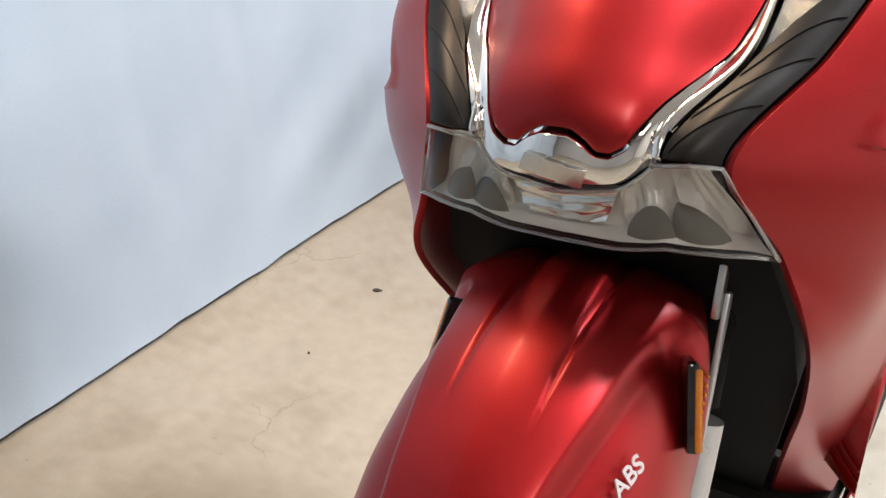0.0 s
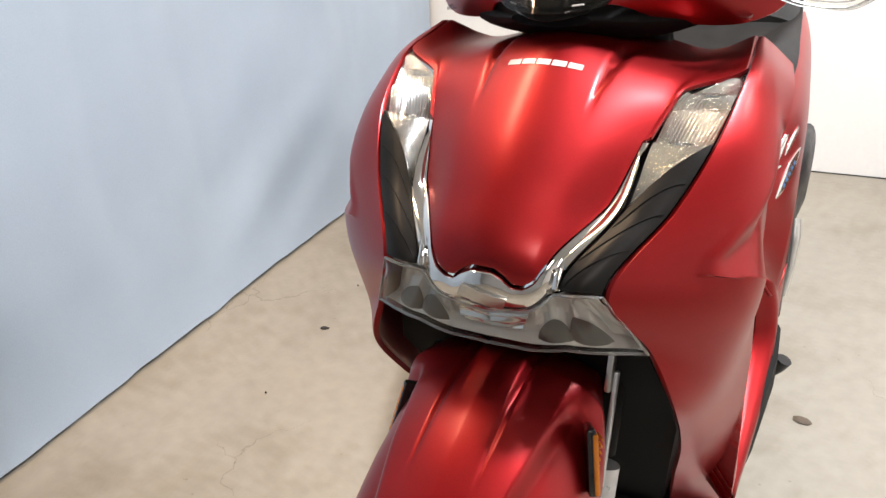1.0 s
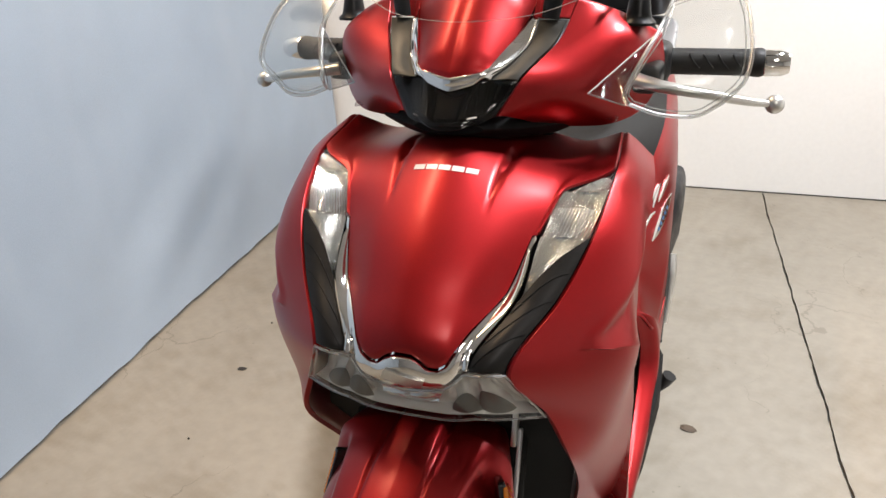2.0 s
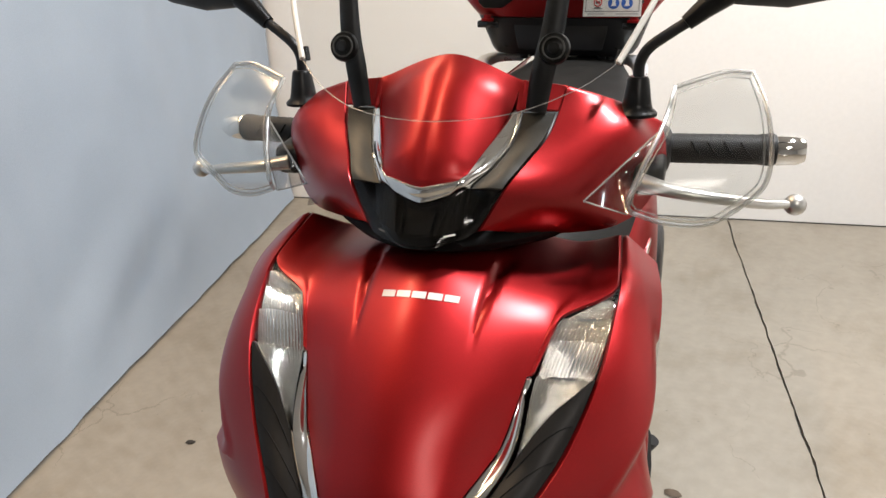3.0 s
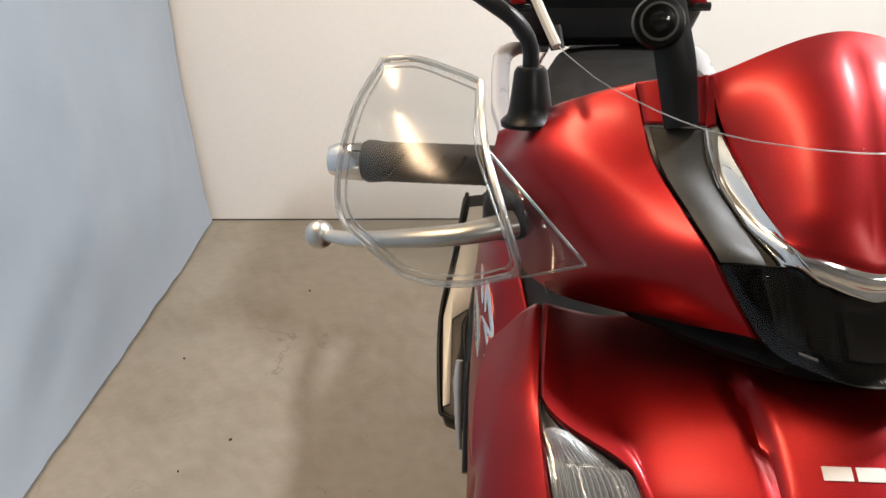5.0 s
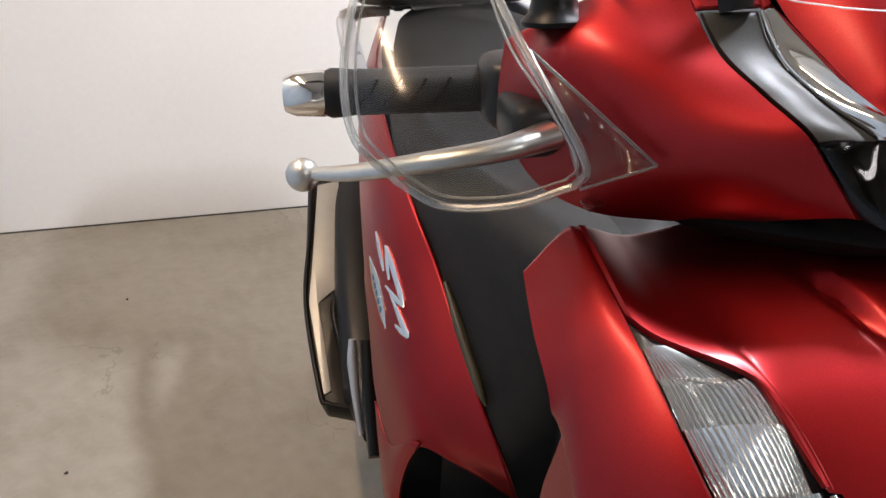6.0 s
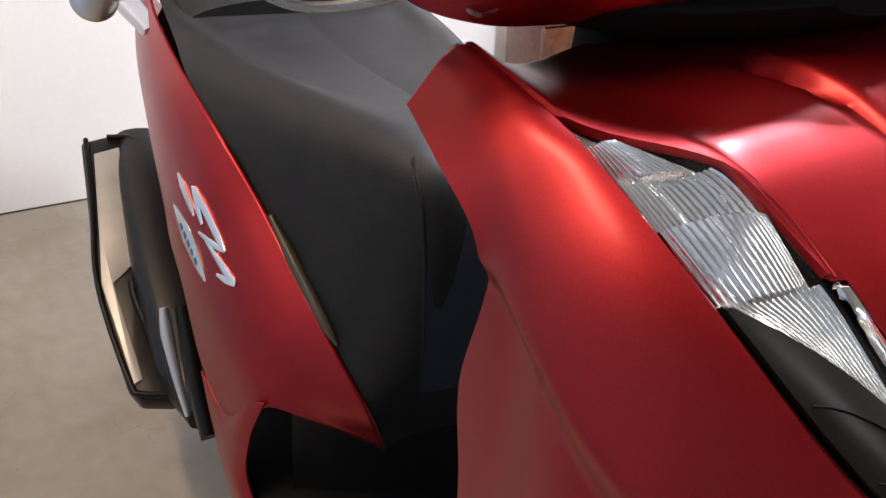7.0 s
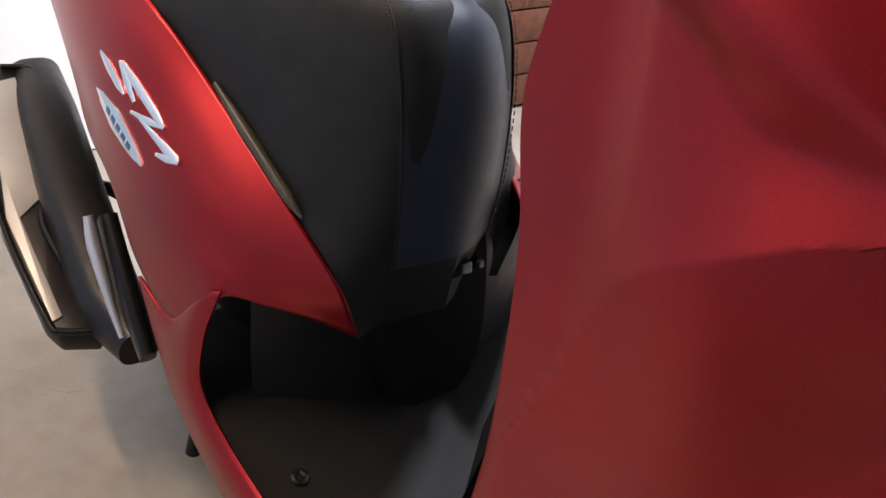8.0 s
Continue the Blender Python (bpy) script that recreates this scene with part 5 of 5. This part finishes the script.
for s in (-1, 1):
    part("cover_strip", tube([(s * (x - 0.002 - (0.07 * (s > 0))), y - 0.004, z + 0.003) for x, y, z in ((0.182, 0.615, 0.720), (0.174, 0.565, 0.682), (0.163, 0.503, 0.634), (0.157, 0.484, 0.616))], [0.003, 0.007, 0.006, 0.002], 10, 6), OLIVE, scooter, "olive grey strip between seat and side cover")
part("leg_shield_lining", panel_mesh([[(x, 0.165 - 0.03 * abs(x) / 0.2 + dy, z) for x in (-0.19, -0.12, 0, 0.12, 0.19)] for z, dy in ((0.985, 0.0), (0.86, -0.03), (0.72, -0.03), (0.55, 0.02), (0.40, 0.09), (0.30, 0.13))], 6), BLACK, scooter, "black inner leg shield")

# ---- rear wheel, exhaust, stand ----
rw = part("rear_wheel", lathe([(-0.05, 0.18), (-0.045, 0.165), (0.045, 0.165), (0.05, 0.18)], (0, 1.235, 0.285), (1, 0, 0), 40), SILVER, scooter)
part("tyre", tyre_mesh((0, 1.235, 0.285), 0.285, 0.065), RUBBER, rw, "black rubber tyre")
part("engine_case", merged(box((0.20, 0.55, 0.20), (0.08, 0.98, 0.33), 0.05, 3), box((0.12, 0.22, 0.26), (0.0, 0.75, 0.36), 0.04, 3)), DARKVOID, scooter, "dark engine and drive case")


def along(sections, n=24):
    """A loft of rounded cross-sections set square to a path: centre, half sizes a (across) and b (up), squareness."""
    rings = []
    for i, (c, a, b, pw) in enumerate(sections):
        c = Vector(c)
        d = (Vector(sections[min(i + 1, len(sections) - 1)][0]) - Vector(sections[max(i - 1, 0)][0])).normalized()
        side = d.cross(Vector((0, 0, 1))).normalized()
        up = side.cross(d)
        rings.append([c + side * a * abs(math.cos(t)) ** (2 / pw) * (1 if math.cos(t) >= 0 else -1) + up * b * abs(math.sin(t)) ** (2 / pw) * (1 if math.sin(t) >= 0 else -1) for t in (2 * math.pi * k / n for k in range(n))])
    return loft(rings)


muffler = part("exhaust", along([((-0.245, 0.84, 0.30), 0.030, 0.03, 2.5), ((-0.255, 0.93, 0.325), 0.045, 0.05, 3), ((-0.245, 1.12, 0.395), 0.05, 0.07, 3.2), ((-0.225, 1.34, 0.475), 0.05, 0.075, 3.2), ((-0.215, 1.45, 0.52), 0.045, 0.06, 3)]), BLACK, scooter, "black exhaust silencer with champagne heat shield")
# frame of the shield: along the silencer, across it (inner side up), and outwards
SD, SE = Vector((0.1426, 0.8786, 0.4566)), Vector((0.9898, -0.1266, -0.0657))
SN = SE.cross(SD) if SE.cross(SD).z > 0 else SD.cross(SE)
SHIELD_POSE = Matrix(((SD.x, SE.x, SN.x, -0.328), (SD.y, SE.y, SN.y, 0.942), (SD.z, SE.z, SN.z, 0.326), (0, 0, 0, 1)))


def on_silencer(points, lift):
    return SHIELD_POSE @ Matrix.Translation((0, 0, lift)), points


m4, pts = on_silencer([(0.545, 0.0), (0.525, -0.067), (0.35, -0.060), (0.19, -0.055), (0.0, -0.016), (-0.03, 0.002), (-0.04, 0.055), (0.0, 0.058), (0.08, 0.03), (0.185, 0.018), (0.24, 0.055), (0.42, 0.06), (0.52, 0.035)], -0.05)
part("cover", slab(pts, 0.046, 0.006, m4), BOOT, muffler, "satin black silencer cover")
m4, pts = on_silencer([(0.505, 0.0), (0.236, 0.017), (0.190, -0.026), (0.0, 0.008), (-0.008, -0.006), (0.19, -0.045), (0.3, -0.044), (0.490, -0.045)], -0.005)
part("heat_shield", slab(pts, 0.005, 0.0015, m4), CHAMPAGNE, muffler, "champagne metallic heat shield")
def on_shield(pts, lift):
    return [SHIELD_POSE @ Vector((a, b, lift)) for a, b in pts]


part("cover_rim", tube(on_shield([(0.535, -0.02), (0.52, 0.030), (0.42, 0.050), (0.245, 0.046), (0.190, 0.004), (0.09, 0.022), (0.0, 0.045)], -0.001), [0.004, 0.006, 0.007, 0.007, 0.007, 0.006, 0.004], 10, 5), BOOT, muffler, "raised satin black rim")
part("cover_rim", tube(on_shield([(0.53, -0.058), (0.36, -0.053), (0.19, -0.051), (0.0, -0.013), (-0.025, 0.004), (-0.034, 0.05)], -0.002), 0.005, 10, 5), BOOT, muffler)
for a, b in ((0.33, 0.075), (0.20, 0.040), (0.06, 0.055)):
    part("cover_bolt", lathe([(0, 0.008), (0.004, 0.008), (0.005, 0.006), (0.003, 0.004)], SHIELD_POSE @ Vector((a, b, -0.046)), SN, 14), GLOSSBLACK, muffler, "black bolt")
part("hanger", along([(SHIELD_POSE @ Vector((0.30, 0.07, -0.05)), 0.010, 0.010, 3), (SHIELD_POSE @ Vector((0.28, 0.12, -0.06)), 0.012, 0.010, 3), (SHIELD_POSE @ Vector((0.24, 0.17, -0.07)), 0.014, 0.010, 3)]), BLACK, muffler, "black silencer hanger")
m4, pts = on_silencer([(0.47, 0.085), (0.26, 0.10), (0.20, 0.06), (0.05, 0.075), (0.02, 0.06), (0.10, 0.03), (0.185, 0.018), (0.245, 0.056), (0.46, 0.058)], -0.075)
part("inner_cover", slab(pts, 0.03, 0.005, m4), BOOT, muffler)
part("step_trim", tube([(-0.290, 0.785, 0.535), (-0.292, 0.772, 0.50), (-0.291, 0.745, 0.44), (-0.288, 0.725, 0.395)], [0.006, 0.009, 0.006, 0.004], 10, 4), SILVER, scooter, "bright metal passenger footrest edge")
part("footrest", along([((-0.266, 0.80, 0.52), 0.012, 0.026, 3), ((-0.270, 0.74, 0.44), 0.012, 0.032, 3), ((-0.272, 0.68, 0.385), 0.010, 0.016, 3)]), BOOT, scooter, "black folded passenger footrest")
part("step_trim", tube([(0.235, 0.80, 0.535), (0.238, 0.785, 0.50), (0.238, 0.76, 0.44), (0.235, 0.74, 0.395)], [0.010, 0.012, 0.008, 0.006], 10, 4), STEEL, scooter, "bright metal passenger footrest edge")
part("footrest", along([((0.218, 0.80, 0.56), 0.014, 0.03, 3), ((0.222, 0.74, 0.46), 0.014, 0.04, 3), ((0.226, 0.67, 0.39), 0.012, 0.02, 3)]), BLACK, scooter, "black folded passenger footrest")
part("drive_cover", along([((0.20, 0.80, 0.50), 0.02, 0.05, 3), ((0.215, 0.88, 0.58), 0.028, 0.08, 3), ((0.22, 0.98, 0.60), 0.025, 0.07, 3), ((0.20, 1.10, 0.55), 0.02, 0.05, 3)]), BLACK, scooter, "dark grey drive cover")
part("side_stand", tube([(0.17, 0.84, 0.17), (0.205, 0.88, 0.11), (0.24, 0.90, 0.12), (0.255, 0.90, 0.15)], [0.014, 0.012, 0.012, 0.018], 10, 4), BLACK, scooter, "black folded side stand")
part("centre_stand", merged(tube([(-0.12, 0.90, 0.22), (-0.17, 0.93, 0.012)], 0.013, 10), tube([(0.12, 0.90, 0.22), (0.17, 0.93, 0.012)], 0.013, 10), tube([(-0.15, 0.92, 0.10), (0.15, 0.92, 0.10)], 0.011, 10)), BLACK, scooter, "black centre stand")

# ---- grab rail and top case ----
for s in (-1, 1):
    part("grab_rail", along([((s * x - 0.036, y, z), a, b, 4) for x, y, z, a, b in ((0.180, 1.02, 0.845, 0.014, 0.010), (0.196, 1.12, 0.868, 0.017, 0.012), (0.198, 1.24, 0.893, 0.018, 0.014), (0.196, 1.32, 0.909, 0.018, 0.014), (0.188, 1.36, 0.913, 0.018, 0.013), (0.170, 1.39, 0.915, 0.017, 0.012), (0.140, 1.402, 0.914, 0.015, 0.010), (0.100, 1.405, 0.913, 0.014, 0.008))]), SILVER, scooter, "flat silver painted grab rail")
part("carrier", box((0.24, 0.20, 0.018), (-0.032, 1.50, 0.924), 0.006, 2), BLACK, scooter, "black luggage carrier")
part("carrier_tongue", box((0.10, 0.08, 0.008), (-0.044, 1.385, 0.928), 0.002, 2), STEEL, scooter, "bare metal tongue of the carrier")


def case_rings(levels):
    """The case's outline level by level: a rounded rectangle with half width, half depth and height."""
    return loft([[Vector((-0.031 + w * abs(math.cos(a)) ** 0.3 * (1 if math.cos(a) >= 0 else -1), 1.51 + d * abs(math.sin(a)) ** 0.3 * (1 if math.sin(a) >= 0 else -1), z)) for a in (2 * math.pi * (k + 0.5) / 64 for k in range(64))] for w, d, z in levels])


case = part("top_case", case_rings([(0.160, 0.165, 0.934), (0.174, 0.182, 0.938), (0.182, 0.190, 0.950), (0.206, 0.218, 1.020), (0.211, 0.224, 1.034)]), BLACK, scooter, "red and black top case")
part("case_lid", case_rings([(0.207, 0.220, 1.0345), (0.214, 0.226, 1.037), (0.222, 0.231, 1.047), (0.238, 0.239, 1.068), (0.242, 0.241, 1.11), (0.235, 0.236, 1.18), (0.200, 0.20, 1.25), (0.12, 0.12, 1.275)]), RED, case, "matte red case lid")
upright = Matrix.Translation((-0.031, 1.276, 0)) @ Matrix.Rotation(radians(90), 4, "X")
lid_half = [(0.105, 1.080), (0.125, 1.066), (0.135, 1.060), (0.176, 1.060), (0.190, 1.074), (0.190, 1.165), (0.170, 1.195)]
part("case_panel", slab([(a, b) for a, b in lid_half] + [(-a, b) for a, b in lid_half[::-1]], 0.016, 0.004, upright), BOOT, case, "black panel set into the lid")
low_half = [(0.100, 0.958), (0.112, 1.018), (0.100, 1.026)]
part("case_recess", slab([(a, b) for a, b in low_half] + [(-a, b) for a, b in low_half[::-1]], 0.006, 0.002, Matrix.Translation((-0.031, 1.300, 0)) @ Matrix.Rotation(radians(90), 4, "X")), BLACK, case)
for x in (-0.202, 0.139):
    part("case_latch", merged(box((0.030, 0.010, 0.007), (x, 1.278, 1.031), 0.002, 2), box((0.018, 0.008, 0.012), (x, 1.279, 1.037), 0.002, 2)), RED, case, "small red latch")
    part("case_hinge", box((0.052, 0.012, 0.016), (x, 1.284, 1.019), 0.003, 2), GLOSSBLACK, case)
for x in (-0.165, -0.140, 0.075, 0.100):
    part("case_bolt", lathe([(0, 0.006), (0.003, 0.006), (0.004, 0.004), (0.002, 0.003)], (x, 1.322, 0.963), (0, -1, 0.1), 12), GLOSSBLACK, case, "small black bolt")
for x in (-0.125, 0.065):
    part("case_foot", box((0.020, 0.05, 0.016), (x, 1.365, 0.932), 0.003, 2), BLACK, case)

# ---- name and badges ----
def letters(text, size, m, mat, name, parent, depth=0.0006, label="", bold=0.0):
    cu = bpy.data.curves.new(name, "FONT")
    cu.body, cu.size, cu.extrude, cu.align_x, cu.align_y, cu.offset = text, size, depth, "CENTER", "CENTER", bold
    tmp = bpy.data.objects.new(name, cu)
    scene.collection.objects.link(tmp)
    dg = bpy.context.evaluated_depsgraph_get()
    dg.update()
    me = bpy.data.meshes.new_from_object(tmp.evaluated_get(dg))
    bpy.data.objects.remove(tmp)
    me.transform(m)
    me.materials.clear()
    me.materials.append(mat)
    ob = new(name, me)
    ob.parent = parent
    if label:
        tagged(ob, label)
    return ob



PRINT_BLUE = grain(material("blue_badge_print", (0.03, 0.10, 0.22), 0.3), 200, 0.1)
drop = onto(front_cover)
for k in range(5):
    x0 = -0.0395 + 0.0163 * k
    mark = decal(drop, [(x0, -0.008, 1.0085), (x0 + 0.0142, -0.008, 1.0085), (x0 + 0.0142, -0.008, 1.0182), (x0, -0.008, 1.0182)], (0, 0.75, -0.66), 0.0007, 4, 3)
    part("name_mark", mark, WHITEPRINT, scooter, "white block mark on the nose")
def stroke(drop, points, widths, toward, thick=0.0028, n=10):
    """A raised stroke on a surface, along points, as wide as the widths along it."""
    bm = bmesh.new()
    grid = []
    ts = span(0, len(points) - 1, n)
    line = [Vector(points[int(t)]).lerp(Vector(points[min(int(t) + 1, len(points) - 1)]), t - int(t)) for t in ts]
    for k, p in enumerate(line):
        d = (line[min(k + 1, n)] - line[max(k - 1, 0)]).normalized()
        across = d.cross(Vector(toward)).normalized() * lerps(widths, k / n) * 0.5
        row = [drop(p - across * 1.06, toward, -0.001), drop(p - across, toward, thick * 0.7), drop(p - across * 0.6, toward, thick), drop(p + across * 0.6, toward, thick), drop(p + across, toward, thick * 0.7), drop(p + across * 1.06, toward, -0.001)]
        grid.append([bm.verts.new(q) for q in row])
    for r, q in zip(grid, grid[1:]):
        for k in range(5):
            bm.faces.new((r[k], r[k + 1], q[k + 1], q[k]))
    for r in (grid[0], grid[-1]):
        bm.faces.new(r)
    return bm


BADGE = [
    ([(-0.2528, 0.7537, 0.7345), (-0.2475, 0.6967, 0.6995)], [(0, 0.004), (0.25, 0.010), (0.8, 0.009), (1, 0.003)]),
    ([(-0.2448, 0.7140, 0.7312), (-0.2432, 0.6780, 0.6952)], [(0, 0.004), (0.5, 0.010), (1, 0.005)]),
    ([(-0.2425, 0.7100, 0.7307), (-0.2306, 0.6294, 0.6788)], [(0, 0.005), (0.3, 0.010), (0.8, 0.009), (1, 0.003)]),
    ([(-0.2474, 0.6803, 0.6854), (-0.2412, 0.6487, 0.6823), (-0.2306, 0.6294, 0.6788)], [(0, 0.004), (0.5, 0.008), (1, 0.003)]),
    ([(-0.2465, 0.6634, 0.6827), (-0.2359, 0.6079, 0.6580), (-0.2302, 0.5967, 0.6515)], [(0, 0.004), (0.4, 0.009), (0.8, 0.009), (1, 0.003)]),
    ([(-0.2425, 0.6280, 0.6535), (-0.2302, 0.5967, 0.6515)], [(0, 0.004), (0.5, 0.008), (1, 0.004)]),
]
for left in (True, False):
    drop = flank_drop[1 if left else 0]
    toward = Vector((0.9 if left else -0.9, 0.25, -0.3))

    def placed(points):
        return points if left else [(-x - 0.035, y, z) for x, y, z in points]

    part("badge", merged(*(stroke(drop, placed(points), widths, toward) for points, widths in BADGE)), CHROME, scooter, "chrome slanted badge strokes")
    oval = part("badge", stroke(drop, placed([(-0.2598, 0.7560, 0.6940), (-0.2590, 0.7118, 0.6711), (-0.2540, 0.6480, 0.6365)]), [(0, 0.002), (0.15, 0.014), (0.5, 0.026), (0.85, 0.016), (1, 0.003)], toward, 0.002, 16), CHROME, scooter, "oval chrome badge")
    for k in range(5):
        a = Vector((-0.2590, 0.728 - 0.012 * k, 0.678 - 0.0062 * k))
        part("badge_print", stroke(drop, placed([tuple(a), tuple(a + Vector((0.0002, -0.007, -0.0036)))]), [(0, 0.008), (1, 0.008)], toward, 0.0026, 2), PRINT_BLUE, oval, "blue print on the badge")
crest_drop = onto(crest)
for k, (x0, x1) in enumerate(((-0.024, -0.009), (-0.010, 0.005), (0.004, 0.021))):
    z0 = 0.832 - 0.003 * k
    part("crest_mark", decal(crest_drop, [(x0, -0.18, z0), (x1, -0.18, z0 - 0.002), (x1 + 0.006, -0.18, z0 + 0.010), (x0 + 0.006, -0.18, z0 + 0.012)], (0, 1, -0.2), 0.0035, 4, 2), STEEL, scooter, "raised metal mark on the crest")

# white print low on the fender's side
fdrop = onto(fender)
PALEPRINT = grain(material("pale_grey_print", (0.42, 0.38, 0.37), 0.4), 200, 0.06)
for s in (1,):
    out = fdrop(Vector((s * 0.094, -0.245, 0.640)), Vector((-s * 0.9, 0.3, -0.3)), 0.0012)
    ex = (Vector((s * 0.101, -0.215, 0.650)) - Vector((s * 0.087, -0.275, 0.632))) * s
    ex.normalize()
    nz = Vector((s * 0.88, -0.32, 0.36))
    nz = (nz - ex * nz.dot(ex)).normalized()
    ey = nz.cross(ex)
    fm = Matrix(((ex.x, ey.x, nz.x, out.x), (ex.y, ey.y, nz.y, out.y), (ex.z, ey.z, nz.z, out.z), (0, 0, 0, 1)))
    letters("ABS", 0.020, fm, PALEPRINT, "fender_print", scooter, 0.0006, "white letters printed on the fender", 0.0003)

# seat catch under the nose, screws on the floorboard
part("seat_catch", merged(box((0.030, 0.012, 0.016), (0.012, 0.447, 0.530), 0.003, 2), box((0.012, 0.014, 0.010), (0.040, 0.452, 0.527), 0.002, 2)), GLOSSBLACK, scooter, "small black catch under the seat")
for s in (-1, 1):
    part("board_screw", lathe([(0, 0.010), (0.002, 0.010), (0.003, 0.006), (0.001, 0.004)], (s * 0.19, 0.449, 0.333), (0, -0.4, 0.9), 16), GLOSSBLACK, scooter, "black floorboard screw")

# ---- loose bits on the floor, and a chest by the far wall ----
BROWN = grain(material("dark_brown_wood", (0.11, 0.040, 0.02), 0.25), 40, 0.4, 0.15, 0.001, 0.08, 8, 3)


def chip(x, y, rx, ry, turn, mat, label):
    bm = bmesh.new()
    bmesh.ops.create_icosphere(bm, subdivisions=3, radius=1)
    for v in bm.verts:
        v.co *= 1 + 0.35 * noise.noise(v.co * 1.7 + Vector((x * 7, y * 5, 0)))
    bmesh.ops.transform(bm, matrix=pose(x, y, 0.002, 0, 0, turn) @ Matrix.Diagonal((rx, ry, 0.003, 1)), verts=bm.verts)
    return tagged(part("dirt_chip", bm, mat), label, "debris", "dirt on the floor")


GRIT = grain(material("dark_grit", (0.03, 0.026, 0.022), 0.8), 300, 0.3)
STAIN = grain(material("brown_stain", (0.10, 0.07, 0.045), 0.7), 120, 0.3)
chip(-0.933, 0.823, 0.013, 0.008, 20, GRIT, "small dark chip lying on the concrete")
chip(0.314, 0.896, 0.020, 0.013, -15, STAIN, "brown blot on the concrete floor")
for k in range(6):
    r = random.Random(40 + k)
    chip(r.uniform(-1.15, -0.5), r.uniform(0.0, 2.2), r.uniform(0.002, 0.005), r.uniform(0.002, 0.004), r.uniform(0, 90), GRIT, "tiny dark speck on the concrete floor")
chest = tagged(empty("wooden_chest", (2.0, 2.2, 0)), "dark brown wooden chest by the white wall", "chest")
for k in range(5):
    part("plank", box((1.5, 0.03, 0.115), (0, -0.02, 0.07 + 0.12 * k), 0.006, 2), BROWN, chest)
part("chest_body", box((1.46, 0.26, 0.60), (0, 0.13, 0.31), 0.01, 2), BROWN, chest)

# ---- lamp fittings ----
# unseen housings, also over the two added fill lamps
for lx, ly, lw, ll, power, tone in LAMPS:
    tagged(part("unseen_lamp_fitting", box((lw + 0.06, ll + 0.06, 0.05), (lx, ly, ZC - 0.028), 0.01, 2), WALLPAINT), "unseen white fitting added over a room or fill light", "ceiling lamp", "ceiling lamps")
